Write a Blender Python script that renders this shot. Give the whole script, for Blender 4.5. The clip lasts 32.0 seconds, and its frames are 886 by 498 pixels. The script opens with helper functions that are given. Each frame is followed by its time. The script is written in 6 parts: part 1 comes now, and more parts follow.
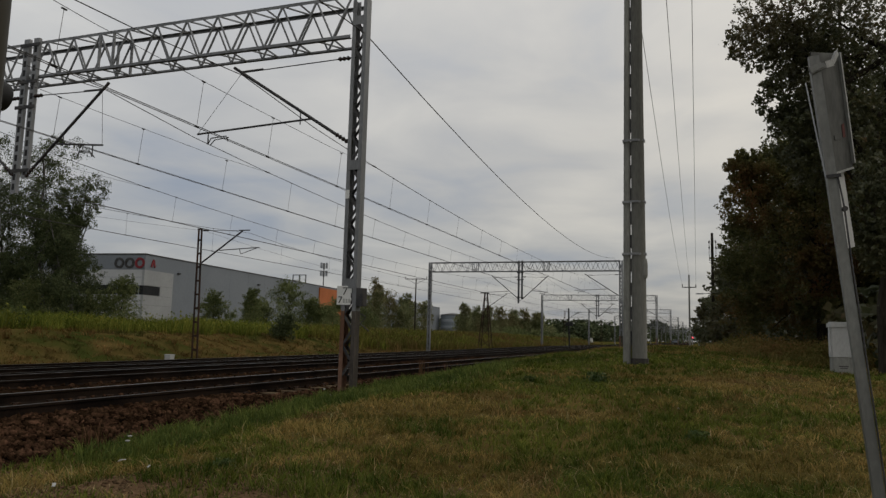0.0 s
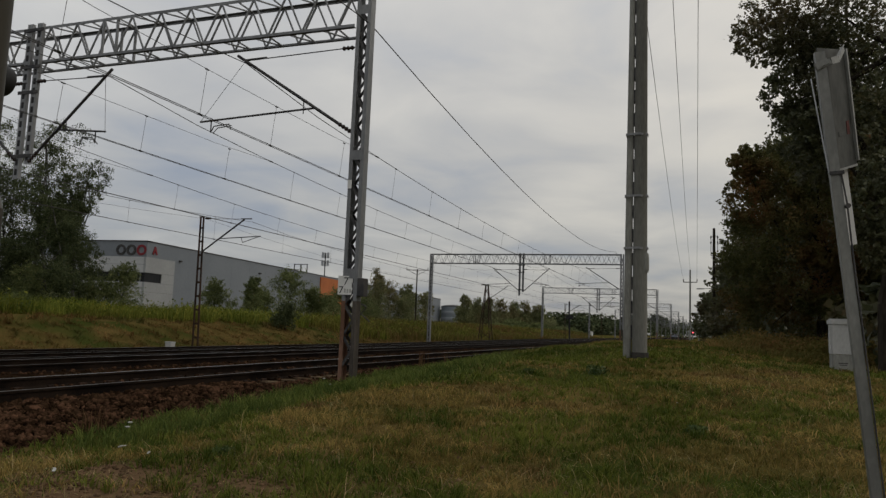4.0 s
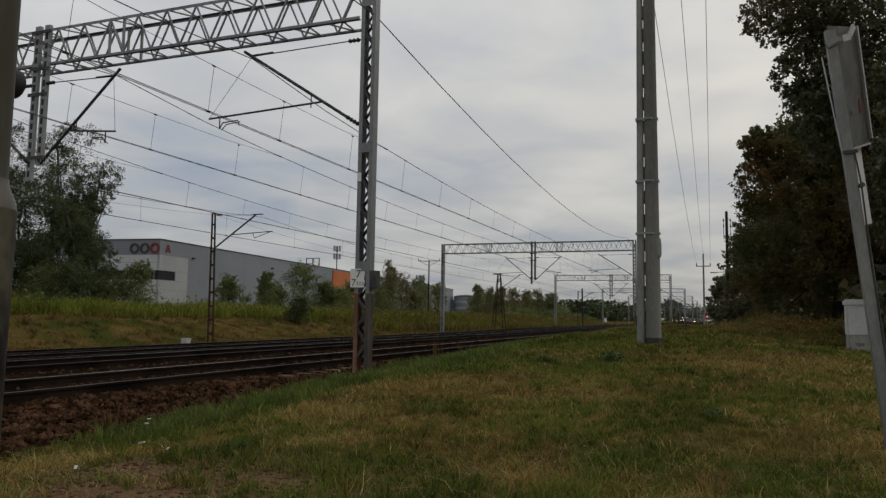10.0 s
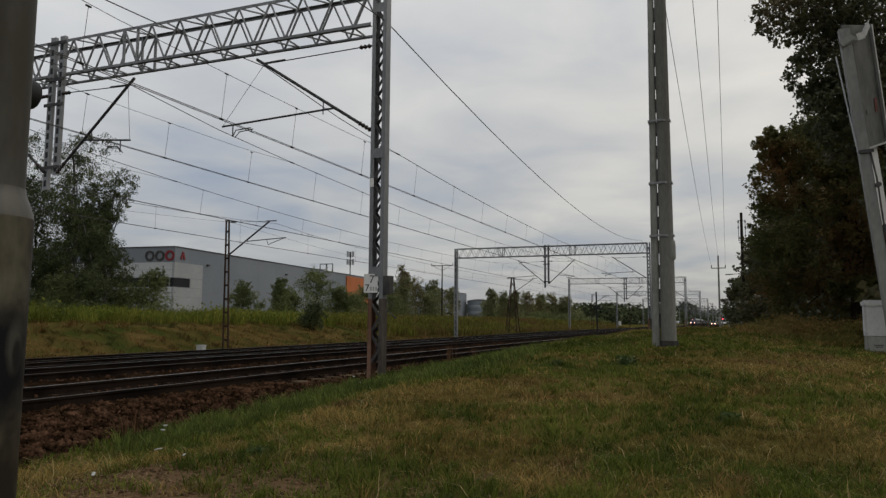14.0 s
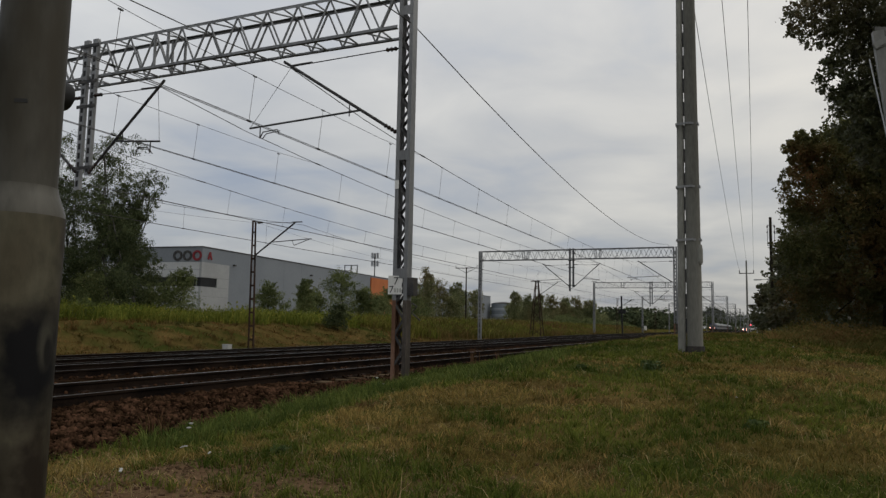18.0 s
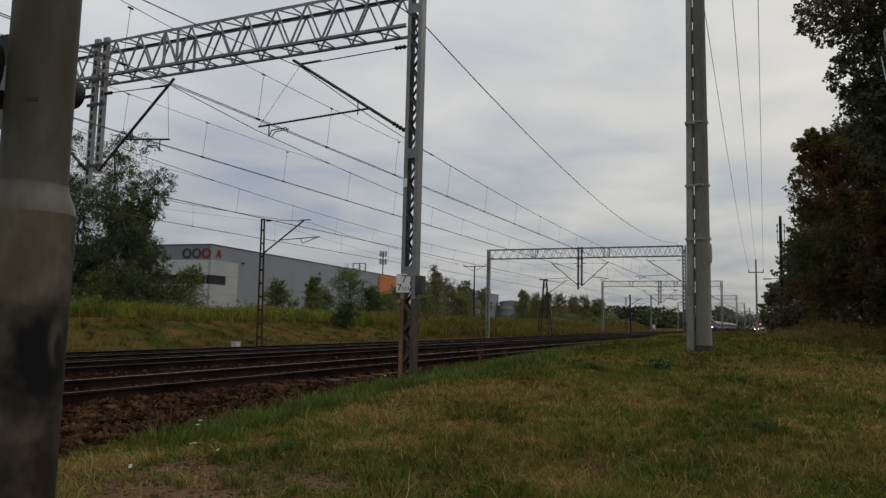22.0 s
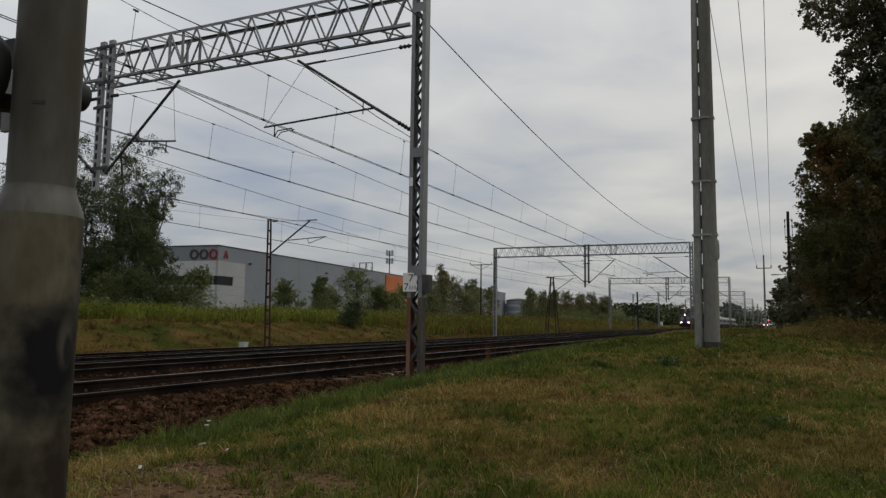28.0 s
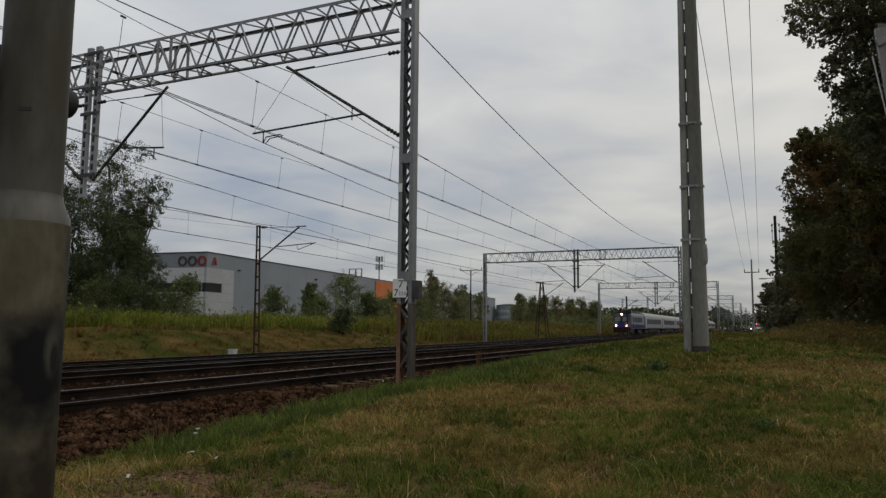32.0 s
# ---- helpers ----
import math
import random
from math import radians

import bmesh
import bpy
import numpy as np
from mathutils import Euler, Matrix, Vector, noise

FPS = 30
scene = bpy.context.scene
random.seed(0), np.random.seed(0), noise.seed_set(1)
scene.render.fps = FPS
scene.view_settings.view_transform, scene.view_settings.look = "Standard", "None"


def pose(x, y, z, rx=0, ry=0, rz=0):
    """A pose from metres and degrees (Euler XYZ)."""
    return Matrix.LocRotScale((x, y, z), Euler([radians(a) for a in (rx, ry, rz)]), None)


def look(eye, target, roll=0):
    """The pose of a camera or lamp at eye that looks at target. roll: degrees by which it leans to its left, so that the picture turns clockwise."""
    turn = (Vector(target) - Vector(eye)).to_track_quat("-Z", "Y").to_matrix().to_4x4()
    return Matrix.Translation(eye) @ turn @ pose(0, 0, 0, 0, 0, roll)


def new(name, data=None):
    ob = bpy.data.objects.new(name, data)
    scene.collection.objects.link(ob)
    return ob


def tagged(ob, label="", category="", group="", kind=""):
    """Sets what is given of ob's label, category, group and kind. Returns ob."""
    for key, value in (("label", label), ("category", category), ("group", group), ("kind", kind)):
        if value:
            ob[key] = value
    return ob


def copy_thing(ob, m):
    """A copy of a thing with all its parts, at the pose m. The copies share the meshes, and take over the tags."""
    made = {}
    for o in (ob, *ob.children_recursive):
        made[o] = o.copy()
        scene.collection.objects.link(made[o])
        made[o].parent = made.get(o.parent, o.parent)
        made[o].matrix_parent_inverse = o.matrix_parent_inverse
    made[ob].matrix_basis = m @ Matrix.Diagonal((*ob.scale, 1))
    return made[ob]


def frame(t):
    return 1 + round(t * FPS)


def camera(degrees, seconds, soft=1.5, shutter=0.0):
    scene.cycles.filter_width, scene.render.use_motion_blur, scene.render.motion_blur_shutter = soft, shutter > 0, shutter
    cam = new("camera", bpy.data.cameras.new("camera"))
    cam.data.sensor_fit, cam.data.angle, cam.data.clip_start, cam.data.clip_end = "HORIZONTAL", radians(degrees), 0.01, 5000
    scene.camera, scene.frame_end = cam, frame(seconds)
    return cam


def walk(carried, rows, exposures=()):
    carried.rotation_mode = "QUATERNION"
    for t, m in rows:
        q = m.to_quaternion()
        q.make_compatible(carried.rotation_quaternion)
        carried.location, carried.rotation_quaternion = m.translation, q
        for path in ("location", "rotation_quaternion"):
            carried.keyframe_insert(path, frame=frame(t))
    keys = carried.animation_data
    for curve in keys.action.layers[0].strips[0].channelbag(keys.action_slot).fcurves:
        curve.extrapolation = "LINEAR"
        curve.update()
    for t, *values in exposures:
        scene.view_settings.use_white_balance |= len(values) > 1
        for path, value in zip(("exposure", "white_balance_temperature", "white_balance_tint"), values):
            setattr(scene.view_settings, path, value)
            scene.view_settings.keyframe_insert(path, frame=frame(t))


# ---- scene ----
cam = camera(63.0, 32.0, 1.38)

# seconds, heading (left of the line of the track), tilt up, lean
TURNS = [
(0.0, 19.66, 6.84, -1.42), (0.5, 19.58, 6.96, -1.32), (1.0, 19.65, 7.38, -1.38), (1.5, 19.27, 6.93, -1.47), (2.0, 19.14, 6.30, -1.52), (2.5, 19.33,
6.06, -1.71), (4.5, 19.71, 6.25, -2.29), (5.0, 20.32, 6.44, -1.69), (5.5, 20.48, 6.53, -1.73), (6.0, 20.23, 6.66, -1.49), (6.5, 20.10, 6.51, -1.28),
(7.0, 19.74, 6.03, -1.24), (7.5, 20.25, 6.14, -0.98), (8.0, 20.60, 6.14, -0.94), (8.5, 20.56, 5.75, -0.93), (9.0, 20.49, 5.51, -0.82), (9.5, 20.55,
5.40, -0.76), (10.0, 20.73, 5.37, -0.85), (10.5, 20.73, 5.16, -0.84), (11.0, 21.03, 5.10, -0.70), (11.5, 21.10, 5.21, -0.72), (12.0, 21.04, 5.50,
-0.66), (12.5, 21.19, 5.58, -0.78), (13.0, 21.45, 5.77, -0.73), (13.5, 21.74, 5.87, -0.21), (14.0, 21.81, 5.72, -0.37), (14.5, 21.86, 5.69, -0.48),
(15.0, 22.91, 5.78, -0.41), (15.5, 22.89, 5.58, -0.70), (17.5, 23.48, 5.92, -1.12), (18.0, 23.68, 5.88, -1.07), (18.5, 23.89, 5.85, -1.00), (19.0,
24.03, 5.94, -1.06), (19.5, 24.27, 6.23, -0.90), (20.0, 24.05, 5.91, -0.95), (20.5, 24.22, 6.06, -0.95), (21.0, 24.62, 6.14, -1.12), (21.5, 24.66,
6.15, -1.25), (22.0, 24.31, 5.73, -1.26), (22.5, 24.54, 5.61, -1.03), (23.0, 24.64, 5.52, -0.95), (23.5, 25.00, 5.67, -1.02), (24.0, 24.80, 5.59,
-0.94), (24.5, 24.88, 5.57, -0.82), (25.0, 24.73, 5.58, -0.90), (25.5, 24.74, 5.59, -0.81), (27.5, 24.87, 5.76, -0.76), (28.0, 24.87, 5.62, -0.77),
(28.5, 24.80, 5.73, -0.70), (29.0, 24.88, 5.71, -0.63), (29.5, 24.82, 5.78, -0.63), (30.0, 24.96, 5.74, -0.58), (30.5, 25.00, 5.72, -0.66), (31.0,
25.03, 6.09, -0.76), (31.5, 24.72, 6.06, -0.53), (32.0, 24.08, 6.08, -0.43)]
walk(cam, [(t, pose(0, 0, 0, 90 + tilt, lean, head)) for t, head, tilt, lean in TURNS],
     [(0, -0.09, 6720, 10), (7.5, -0.05, 6740, 10), (9, -0.04, 6680, 10), (10.5, 0.05, 6600, 10), (15, 0.07, 6550, 10), (25, 0.07, 6510, 10), (32, 0.06, 6510, 10)])

# ---- world and light: a closed, streaky cloud deck ----
SUN_EL, SUN_AZ = 42, 70


def build_world():
    w = bpy.data.worlds.new("overcast")
    scene.world = w
    w.use_nodes = True
    nt = w.node_tree
    nt.nodes.clear()
    n, l = nt.nodes.new, nt.links.new
    out, bg = n("ShaderNodeOutputWorld"), n("ShaderNodeBackground")
    sky = n("ShaderNodeTexSky")
    sky.sky_type, sky.sun_disc = "NISHITA", False
    sky.sun_elevation, sky.sun_rotation = radians(SUN_EL), radians(SUN_AZ)
    dim = n("ShaderNodeVectorMath")
    dim.operation = "SCALE"
    dim.inputs["Scale"].default_value = 0.09
    l(sky.outputs[0], dim.inputs[0])
    tc, sep = n("ShaderNodeTexCoord"), n("ShaderNodeSeparateXYZ")
    l(tc.outputs["Generated"], sep.inputs[0])
    zc = n("ShaderNodeMath")
    zc.operation = "MAXIMUM"
    zc.inputs[1].default_value = 0.0
    l(sep.outputs["Z"], zc.inputs[0])
    za = n("ShaderNodeMath")
    za.operation = "ADD"
    za.inputs[1].default_value = 0.12
    l(zc.outputs[0], za.inputs[0])
    dv = []
    for ax in "XY":
        m = n("ShaderNodeMath")
        m.operation = "DIVIDE"
        l(sep.outputs[ax], m.inputs[0])
        l(za.outputs[0], m.inputs[1])
        dv.append(m)
    cmb = n("ShaderNodeCombineXYZ")
    l(dv[0].outputs[0], cmb.inputs[0])
    l(dv[1].outputs[0], cmb.inputs[1])
    big, fine = n("ShaderNodeTexNoise"), n("ShaderNodeTexNoise")
    for t, sc, det in ((big, 0.55, 3), (fine, 1.7, 6)):
        t.inputs["Scale"].default_value, t.inputs["Detail"].default_value, t.inputs["Roughness"].default_value = sc, det, 0.5
        t.inputs["Distortion"].default_value = 0.4
        l(cmb.outputs[0], t.inputs["Vector"])
    mx = n("ShaderNodeMath")
    mx.operation = "MULTIPLY_ADD"
    mx.inputs[1].default_value = 0.6
    l(fine.outputs["Fac"], mx.inputs[0])
    l(big.outputs["Fac"], mx.inputs[2])
    ramp = n("ShaderNodeValToRGB")
    e = ramp.color_ramp.elements
    e[0].position, e[0].color = 0.58, (0.44, 0.485, 0.565, 1)
    e[1].position, e[1].color = 0.96, (0.785, 0.77, 0.735, 1)
    m = e.new(0.76)
    m.color = (0.615, 0.62, 0.625, 1)
    l(mx.outputs[0], ramp.inputs[0])
    low = n("ShaderNodeValToRGB")
    le = low.color_ramp.elements
    le[0].position, le[0].color = 0.0, (0.52, 0.53, 0.55, 1)
    le[1].position, le[1].color = 0.42, (1.03, 1.03, 1.03, 1)
    lm = le.new(0.12)
    lm.color = (0.74, 0.75, 0.76, 1)
    l(zc.outputs[0], low.inputs[0])
    haze = n("ShaderNodeMix")
    haze.data_type, haze.blend_type = "RGBA", "MULTIPLY"
    haze.inputs["Factor"].default_value = 1.0
    l(ramp.outputs[0], haze.inputs["A"])
    l(low.outputs[0], haze.inputs["B"])
    # the deck is thinner and warmer towards the hidden sun, bluer away from it
    side = n("ShaderNodeVectorMath")
    side.operation = "DOT_PRODUCT"
    side.inputs[1].default_value = (math.sin(radians(SUN_AZ)), math.cos(radians(SUN_AZ)), 0)
    l(tc.outputs["Generated"], side.inputs[0])
    warm = n("ShaderNodeValToRGB")
    we = warm.color_ramp.elements
    we[0].position, we[0].color = 0.18, (0.845, 0.885, 0.945, 1)
    we[1].position, we[1].color = 0.80, (1.09, 1.06, 1.0, 1)
    half = n("ShaderNodeMath")
    half.operation = "MULTIPLY_ADD"
    half.inputs[1].default_value, half.inputs[2].default_value = 0.5, 0.5
    l(side.outputs["Value"], half.inputs[0])
    l(half.outputs[0], warm.inputs[0])
    lit = n("ShaderNodeMix")
    lit.data_type, lit.blend_type = "RGBA", "MULTIPLY"
    lit.inputs["Factor"].default_value = 1.0
    l(haze.outputs["Result"], lit.inputs["A"])
    l(warm.outputs[0], lit.inputs["B"])
    mix = n("ShaderNodeMix")
    mix.data_type = "RGBA"
    mix.inputs["Factor"].default_value = 0.93
    l(dim.outputs[0], mix.inputs["A"])
    l(lit.outputs["Result"], mix.inputs["B"])
    l(mix.outputs["Result"], bg.inputs["Color"])
    bg.inputs["Strength"].default_value = 1.0
    l(bg.outputs[0], out.inputs[0])


build_world()
sun = new("sun", bpy.data.lights.new("sun", "SUN"))
sun.data.energy, sun.data.angle, sun.data.color = 0.5, radians(25), (1.0, 0.96, 0.9)
sun.matrix_world = look((0, 0, 50), (-math.sin(radians(SUN_AZ)), -math.cos(radians(SUN_AZ)), 50 - math.tan(radians(SUN_EL))))


# ---- materials ----
def surface(name, c1, c2, rough=0.7, metal=0.0, scale=3.0, fine=40.0, bump=0.2, streak=1.0, contrast=(0.35, 0.65), rand=0.0,
            island=False, c3=None, c3scale=0.6, c3range=(0.55, 0.7), spec=0.3, trans=0.0, hue=0.025):
    """Two colours mixed by a coarse noise, broken by a fine one; an optional third in patches; relief from the fine noise."""
    m = bpy.data.materials.new(name)
    m.use_nodes = True
    nt = m.node_tree
    n, l = nt.nodes.new, nt.links.new
    b = nt.nodes["Principled BSDF"]
    geo = n("ShaderNodeNewGeometry")
    mp = n("ShaderNodeMapping")
    mp.inputs["Scale"].default_value = (1, 1, streak)
    l(geo.outputs["Position"], mp.inputs[0])
    a, f = n("ShaderNodeTexNoise"), n("ShaderNodeTexNoise")
    a.inputs["Scale"].default_value, a.inputs["Detail"].default_value = scale, 4
    f.inputs["Scale"].default_value, f.inputs["Detail"].default_value = fine, 3
    l(mp.outputs[0], a.inputs["Vector"])
    l(mp.outputs[0], f.inputs["Vector"])
    s = n("ShaderNodeMath")
    s.operation = "MULTIPLY_ADD"
    s.inputs[1].default_value = 0.5
    l(f.outputs["Fac"], s.inputs[0])
    l(a.outputs["Fac"], s.inputs[2])
    r = n("ShaderNodeMapRange")
    r.inputs["From Min"].default_value, r.inputs["From Max"].default_value = contrast[0] + 0.25, contrast[1] + 0.25
    l(s.outputs[0], r.inputs["Value"])
    mix = n("ShaderNodeMix")
    mix.data_type = "RGBA"
    mix.inputs["A"].default_value, mix.inputs["B"].default_value = (*c1, 1), (*c2, 1)
    l(r.outputs[0], mix.inputs["Factor"])
    col = mix.outputs["Result"]
    if c3:
        t = n("ShaderNodeTexNoise")
        t.inputs["Scale"].default_value, t.inputs["Detail"].default_value = c3scale, 5
        l(mp.outputs[0], t.inputs["Vector"])
        r3 = n("ShaderNodeMapRange")
        r3.inputs["From Min"].default_value, r3.inputs["From Max"].default_value = c3range
        l(t.outputs["Fac"], r3.inputs["Value"])
        m3 = n("ShaderNodeMix")
        m3.data_type = "RGBA"
        m3.inputs["B"].default_value = (*c3, 1)
        l(col, m3.inputs["A"])
        l(r3.outputs[0], m3.inputs["Factor"])
        col = m3.outputs["Result"]
    if rand:
        if island:
            src = geo.outputs["Random Per Island"]
        else:
            src = n("ShaderNodeObjectInfo").outputs["Random"]
        hv = n("ShaderNodeHueSaturation")
        rv = n("ShaderNodeMapRange")
        rv.inputs["To Min"].default_value, rv.inputs["To Max"].default_value = 1 - rand, 1 + rand
        l(src, rv.inputs["Value"])
        l(rv.outputs[0], hv.inputs["Value"])
        if island:
            rh = n("ShaderNodeMapRange")
            rh.inputs["To Min"].default_value, rh.inputs["To Max"].default_value = 0.5 + hue, 0.5 - hue
            l(src, rh.inputs["Value"])
            l(rh.outputs[0], hv.inputs["Hue"])
        l(col, hv.inputs["Color"])
        col = hv.outputs[0]
    l(col, b.inputs["Base Color"])
    b.inputs["Roughness"].default_value, b.inputs["Metallic"].default_value = rough, metal
    b.inputs["Specular IOR Level"].default_value = spec
    if bump:
        bp = n("ShaderNodeBump")
        bp.inputs["Strength"].default_value, bp.inputs["Distance"].default_value = bump, 0.02
        l(f.outputs["Fac"], bp.inputs["Height"])
        l(bp.outputs[0], b.inputs["Normal"])
    if trans:
        tr = n("ShaderNodeBsdfTranslucent")
        l(col, tr.inputs["Color"])
        ms = n("ShaderNodeMixShader")
        ms.inputs[0].default_value = trans
        l(b.outputs[0], ms.inputs[1])
        l(tr.outputs[0], ms.inputs[2])
        l(ms.outputs[0], nt.nodes["Material Output"].inputs[0])
    return m


def glow(name, c, strength):
    m = bpy.data.materials.new(name)
    m.use_nodes = True
    b = m.node_tree.nodes["Principled BSDF"]
    b.inputs["Base Color"].default_value = (*c, 1)
    b.inputs["Emission Color"].default_value = (*c, 1)
    b.inputs["Emission Strength"].default_value = strength
    return m


STEEL = surface("painted_steel", (0.17, 0.175, 0.18), (0.26, 0.265, 0.27), 0.55, 0.15, 1.2, 30, 0.1, 0.3)
STEEL_RUST = surface("rusty_post_foot", (0.135, 0.075, 0.05), (0.24, 0.145, 0.105), 0.85, 0.0, 2.0, 30, 0.2, 0.3, spec=0.05)
STEEL_GRIME = surface("grimy_post_foot", (0.06, 0.052, 0.045), (0.12, 0.105, 0.09), 0.8, 0.0, 2.0, 30, 0.15, 0.3, spec=0.1)
STEEL_DARK = surface("dark_steel", (0.035, 0.035, 0.038), (0.08, 0.075, 0.07), 0.6, 0.3, 4, 60, 0.1)
RUST = surface("rusty_iron", (0.022, 0.016, 0.013), (0.065, 0.038, 0.027), 0.85, 0.0, 3, 30, 0.3, 0.4, spec=0.1)
GALV = surface("galvanised_steel", (0.26, 0.27, 0.28), (0.40, 0.41, 0.42), 0.45, 0.3, 3, 50, 0.05, 0.4)
WIRE = surface("wire_copper", (0.045, 0.045, 0.042), (0.09, 0.085, 0.08), 0.6, 0.3, 3, 30, 0.0)
PORCELAIN = surface("insulator_brown", (0.02, 0.012, 0.01), (0.04, 0.025, 0.02), 0.25, 0.0, 5, 40, 0.0, spec=0.5)
RAIL = surface("rail_rust", (0.008, 0.006, 0.005), (0.022, 0.015, 0.011), 0.85, 0.0, 1.5, 30, 0.2, spec=0.03)
RAILTOP = surface("rail_running_face", (0.18, 0.175, 0.17), (0.27, 0.265, 0.26), 0.4, 0.8, 1.0, 40, 0.0)
RAILTOP_DULL = surface("rail_dull_face", (0.055, 0.05, 0.045), (0.095, 0.09, 0.083), 0.6, 0.35, 1.0, 40, 0.0, spec=0.15)
SLEEPER = surface("sleeper_concrete", (0.10, 0.07, 0.046), (0.17, 0.125, 0.082), 0.9, 0.0, 3, 40, 0.3, rand=0.3, spec=0.0)
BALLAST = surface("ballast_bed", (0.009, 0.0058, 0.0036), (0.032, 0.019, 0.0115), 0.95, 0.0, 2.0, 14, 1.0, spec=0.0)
STONE = surface("ballast_stone", (0.014, 0.0078, 0.0044), (0.074, 0.041, 0.024), 0.95, 0.0, 4.0, 25, 0.3, rand=0.6, island=True, hue=0.008, spec=0.0)
CONCRETE = surface("pole_concrete", (0.17, 0.17, 0.153), (0.27, 0.27, 0.243), 0.9, 0.0, 2.0, 30, 0.25, 0.25, spec=0.15)
GROUND = surface("dry_turf", (0.06, 0.045, 0.013), (0.12, 0.085, 0.030), 0.95, 0.0, 0.55, 9, 1.0, contrast=(0.3, 0.6),
                 c3=(0.045, 0.055, 0.013), c3scale=0.33, c3range=(0.46, 0.6), spec=0.0)
GRASS = surface("dry_grass_blade", (0.115, 0.095, 0.024), (0.265, 0.198, 0.062), 0.7, 0.0, 0.8, 9, 0.0, contrast=(0.3, 0.6), rand=0.55, island=True, trans=0.25, spec=0.03,
                c3=(0.15, 0.096, 0.042), c3scale=0.7, c3range=(0.54, 0.7))
GREEN = surface("green_grass_blade", (0.056, 0.080, 0.014), (0.128, 0.148, 0.028), 0.65, 0.0, 0.8, 9, 0.0, rand=0.4, island=True, trans=0.25, spec=0.03)
LUSH = surface("lush_grass_blade", (0.055, 0.082, 0.019), (0.12, 0.15, 0.037), 0.65, 0.0, 0.8, 9, 0.0, rand=0.4, island=True, trans=0.25, spec=0.03)
WEED = surface("weed_leaf", (0.10, 0.128, 0.02), (0.205, 0.22, 0.04), 0.7, 0.0, 0.4, 5, 0.0, rand=0.4, island=True, trans=0.3, spec=0.04, c3=(0.15, 0.135, 0.03), c3scale=0.15, c3range=(0.5, 0.7))
WEED_DRY = surface("dry_weed", (0.085, 0.086, 0.02), (0.16, 0.15, 0.038), 0.7, 0.0, 0.4, 5, 0.0, rand=0.45, island=True, trans=0.3, spec=0.04, c3=(0.14, 0.095, 0.034), c3scale=0.12, c3range=(0.45, 0.62))
LEAF = surface("leaf_dark", (0.068, 0.074, 0.034), (0.113, 0.118, 0.055), 0.42, 0.0, 0.5, 4, 0.0, rand=0.15, island=True, c3=(0.12, 0.082, 0.036),
               c3scale=0.22, c3range=(0.5, 0.76), trans=0.4, spec=0.45)
LEAF_BROWN = surface("leaf_browning", (0.080, 0.086, 0.030), (0.125, 0.124, 0.045), 0.6, 0.0, 0.5, 4, 0.0, rand=0.18, island=True, c3=(0.165, 0.085, 0.032),
                     c3scale=0.3, c3range=(0.44, 0.68), trans=0.35, spec=0.1)
LEAF_BIRCH = surface("leaf_birch", (0.055, 0.07, 0.032), (0.10, 0.12, 0.056), 0.6, 0.0, 0.5, 4, 0.0, rand=0.3, island=True, trans=0.3, spec=0.06)
LEAF_SHRUB = surface("leaf_shrub", (0.095, 0.118, 0.046), (0.185, 0.21, 0.088), 0.6, 0.0, 0.4, 4, 0.0, contrast=(0.4, 0.6), rand=0.35, island=True, trans=0.35, spec=0.05)
LEAF_YOUNG = surface("leaf_young_tree", (0.13, 0.145, 0.065), (0.22, 0.235, 0.115), 0.65, 0.0, 0.3, 4, 0.0, contrast=(0.4, 0.6), rand=0.35, island=True, trans=0.3, spec=0.05, c3=(0.17, 0.15, 0.07), c3scale=0.12, c3range=(0.48, 0.62))
LEAF_FAR = surface("leaf_far", (0.05, 0.064, 0.032), (0.085, 0.102, 0.052), 0.8, 0.0, 0.1, 2, 0.0, rand=0.4, island=True, spec=0.05)


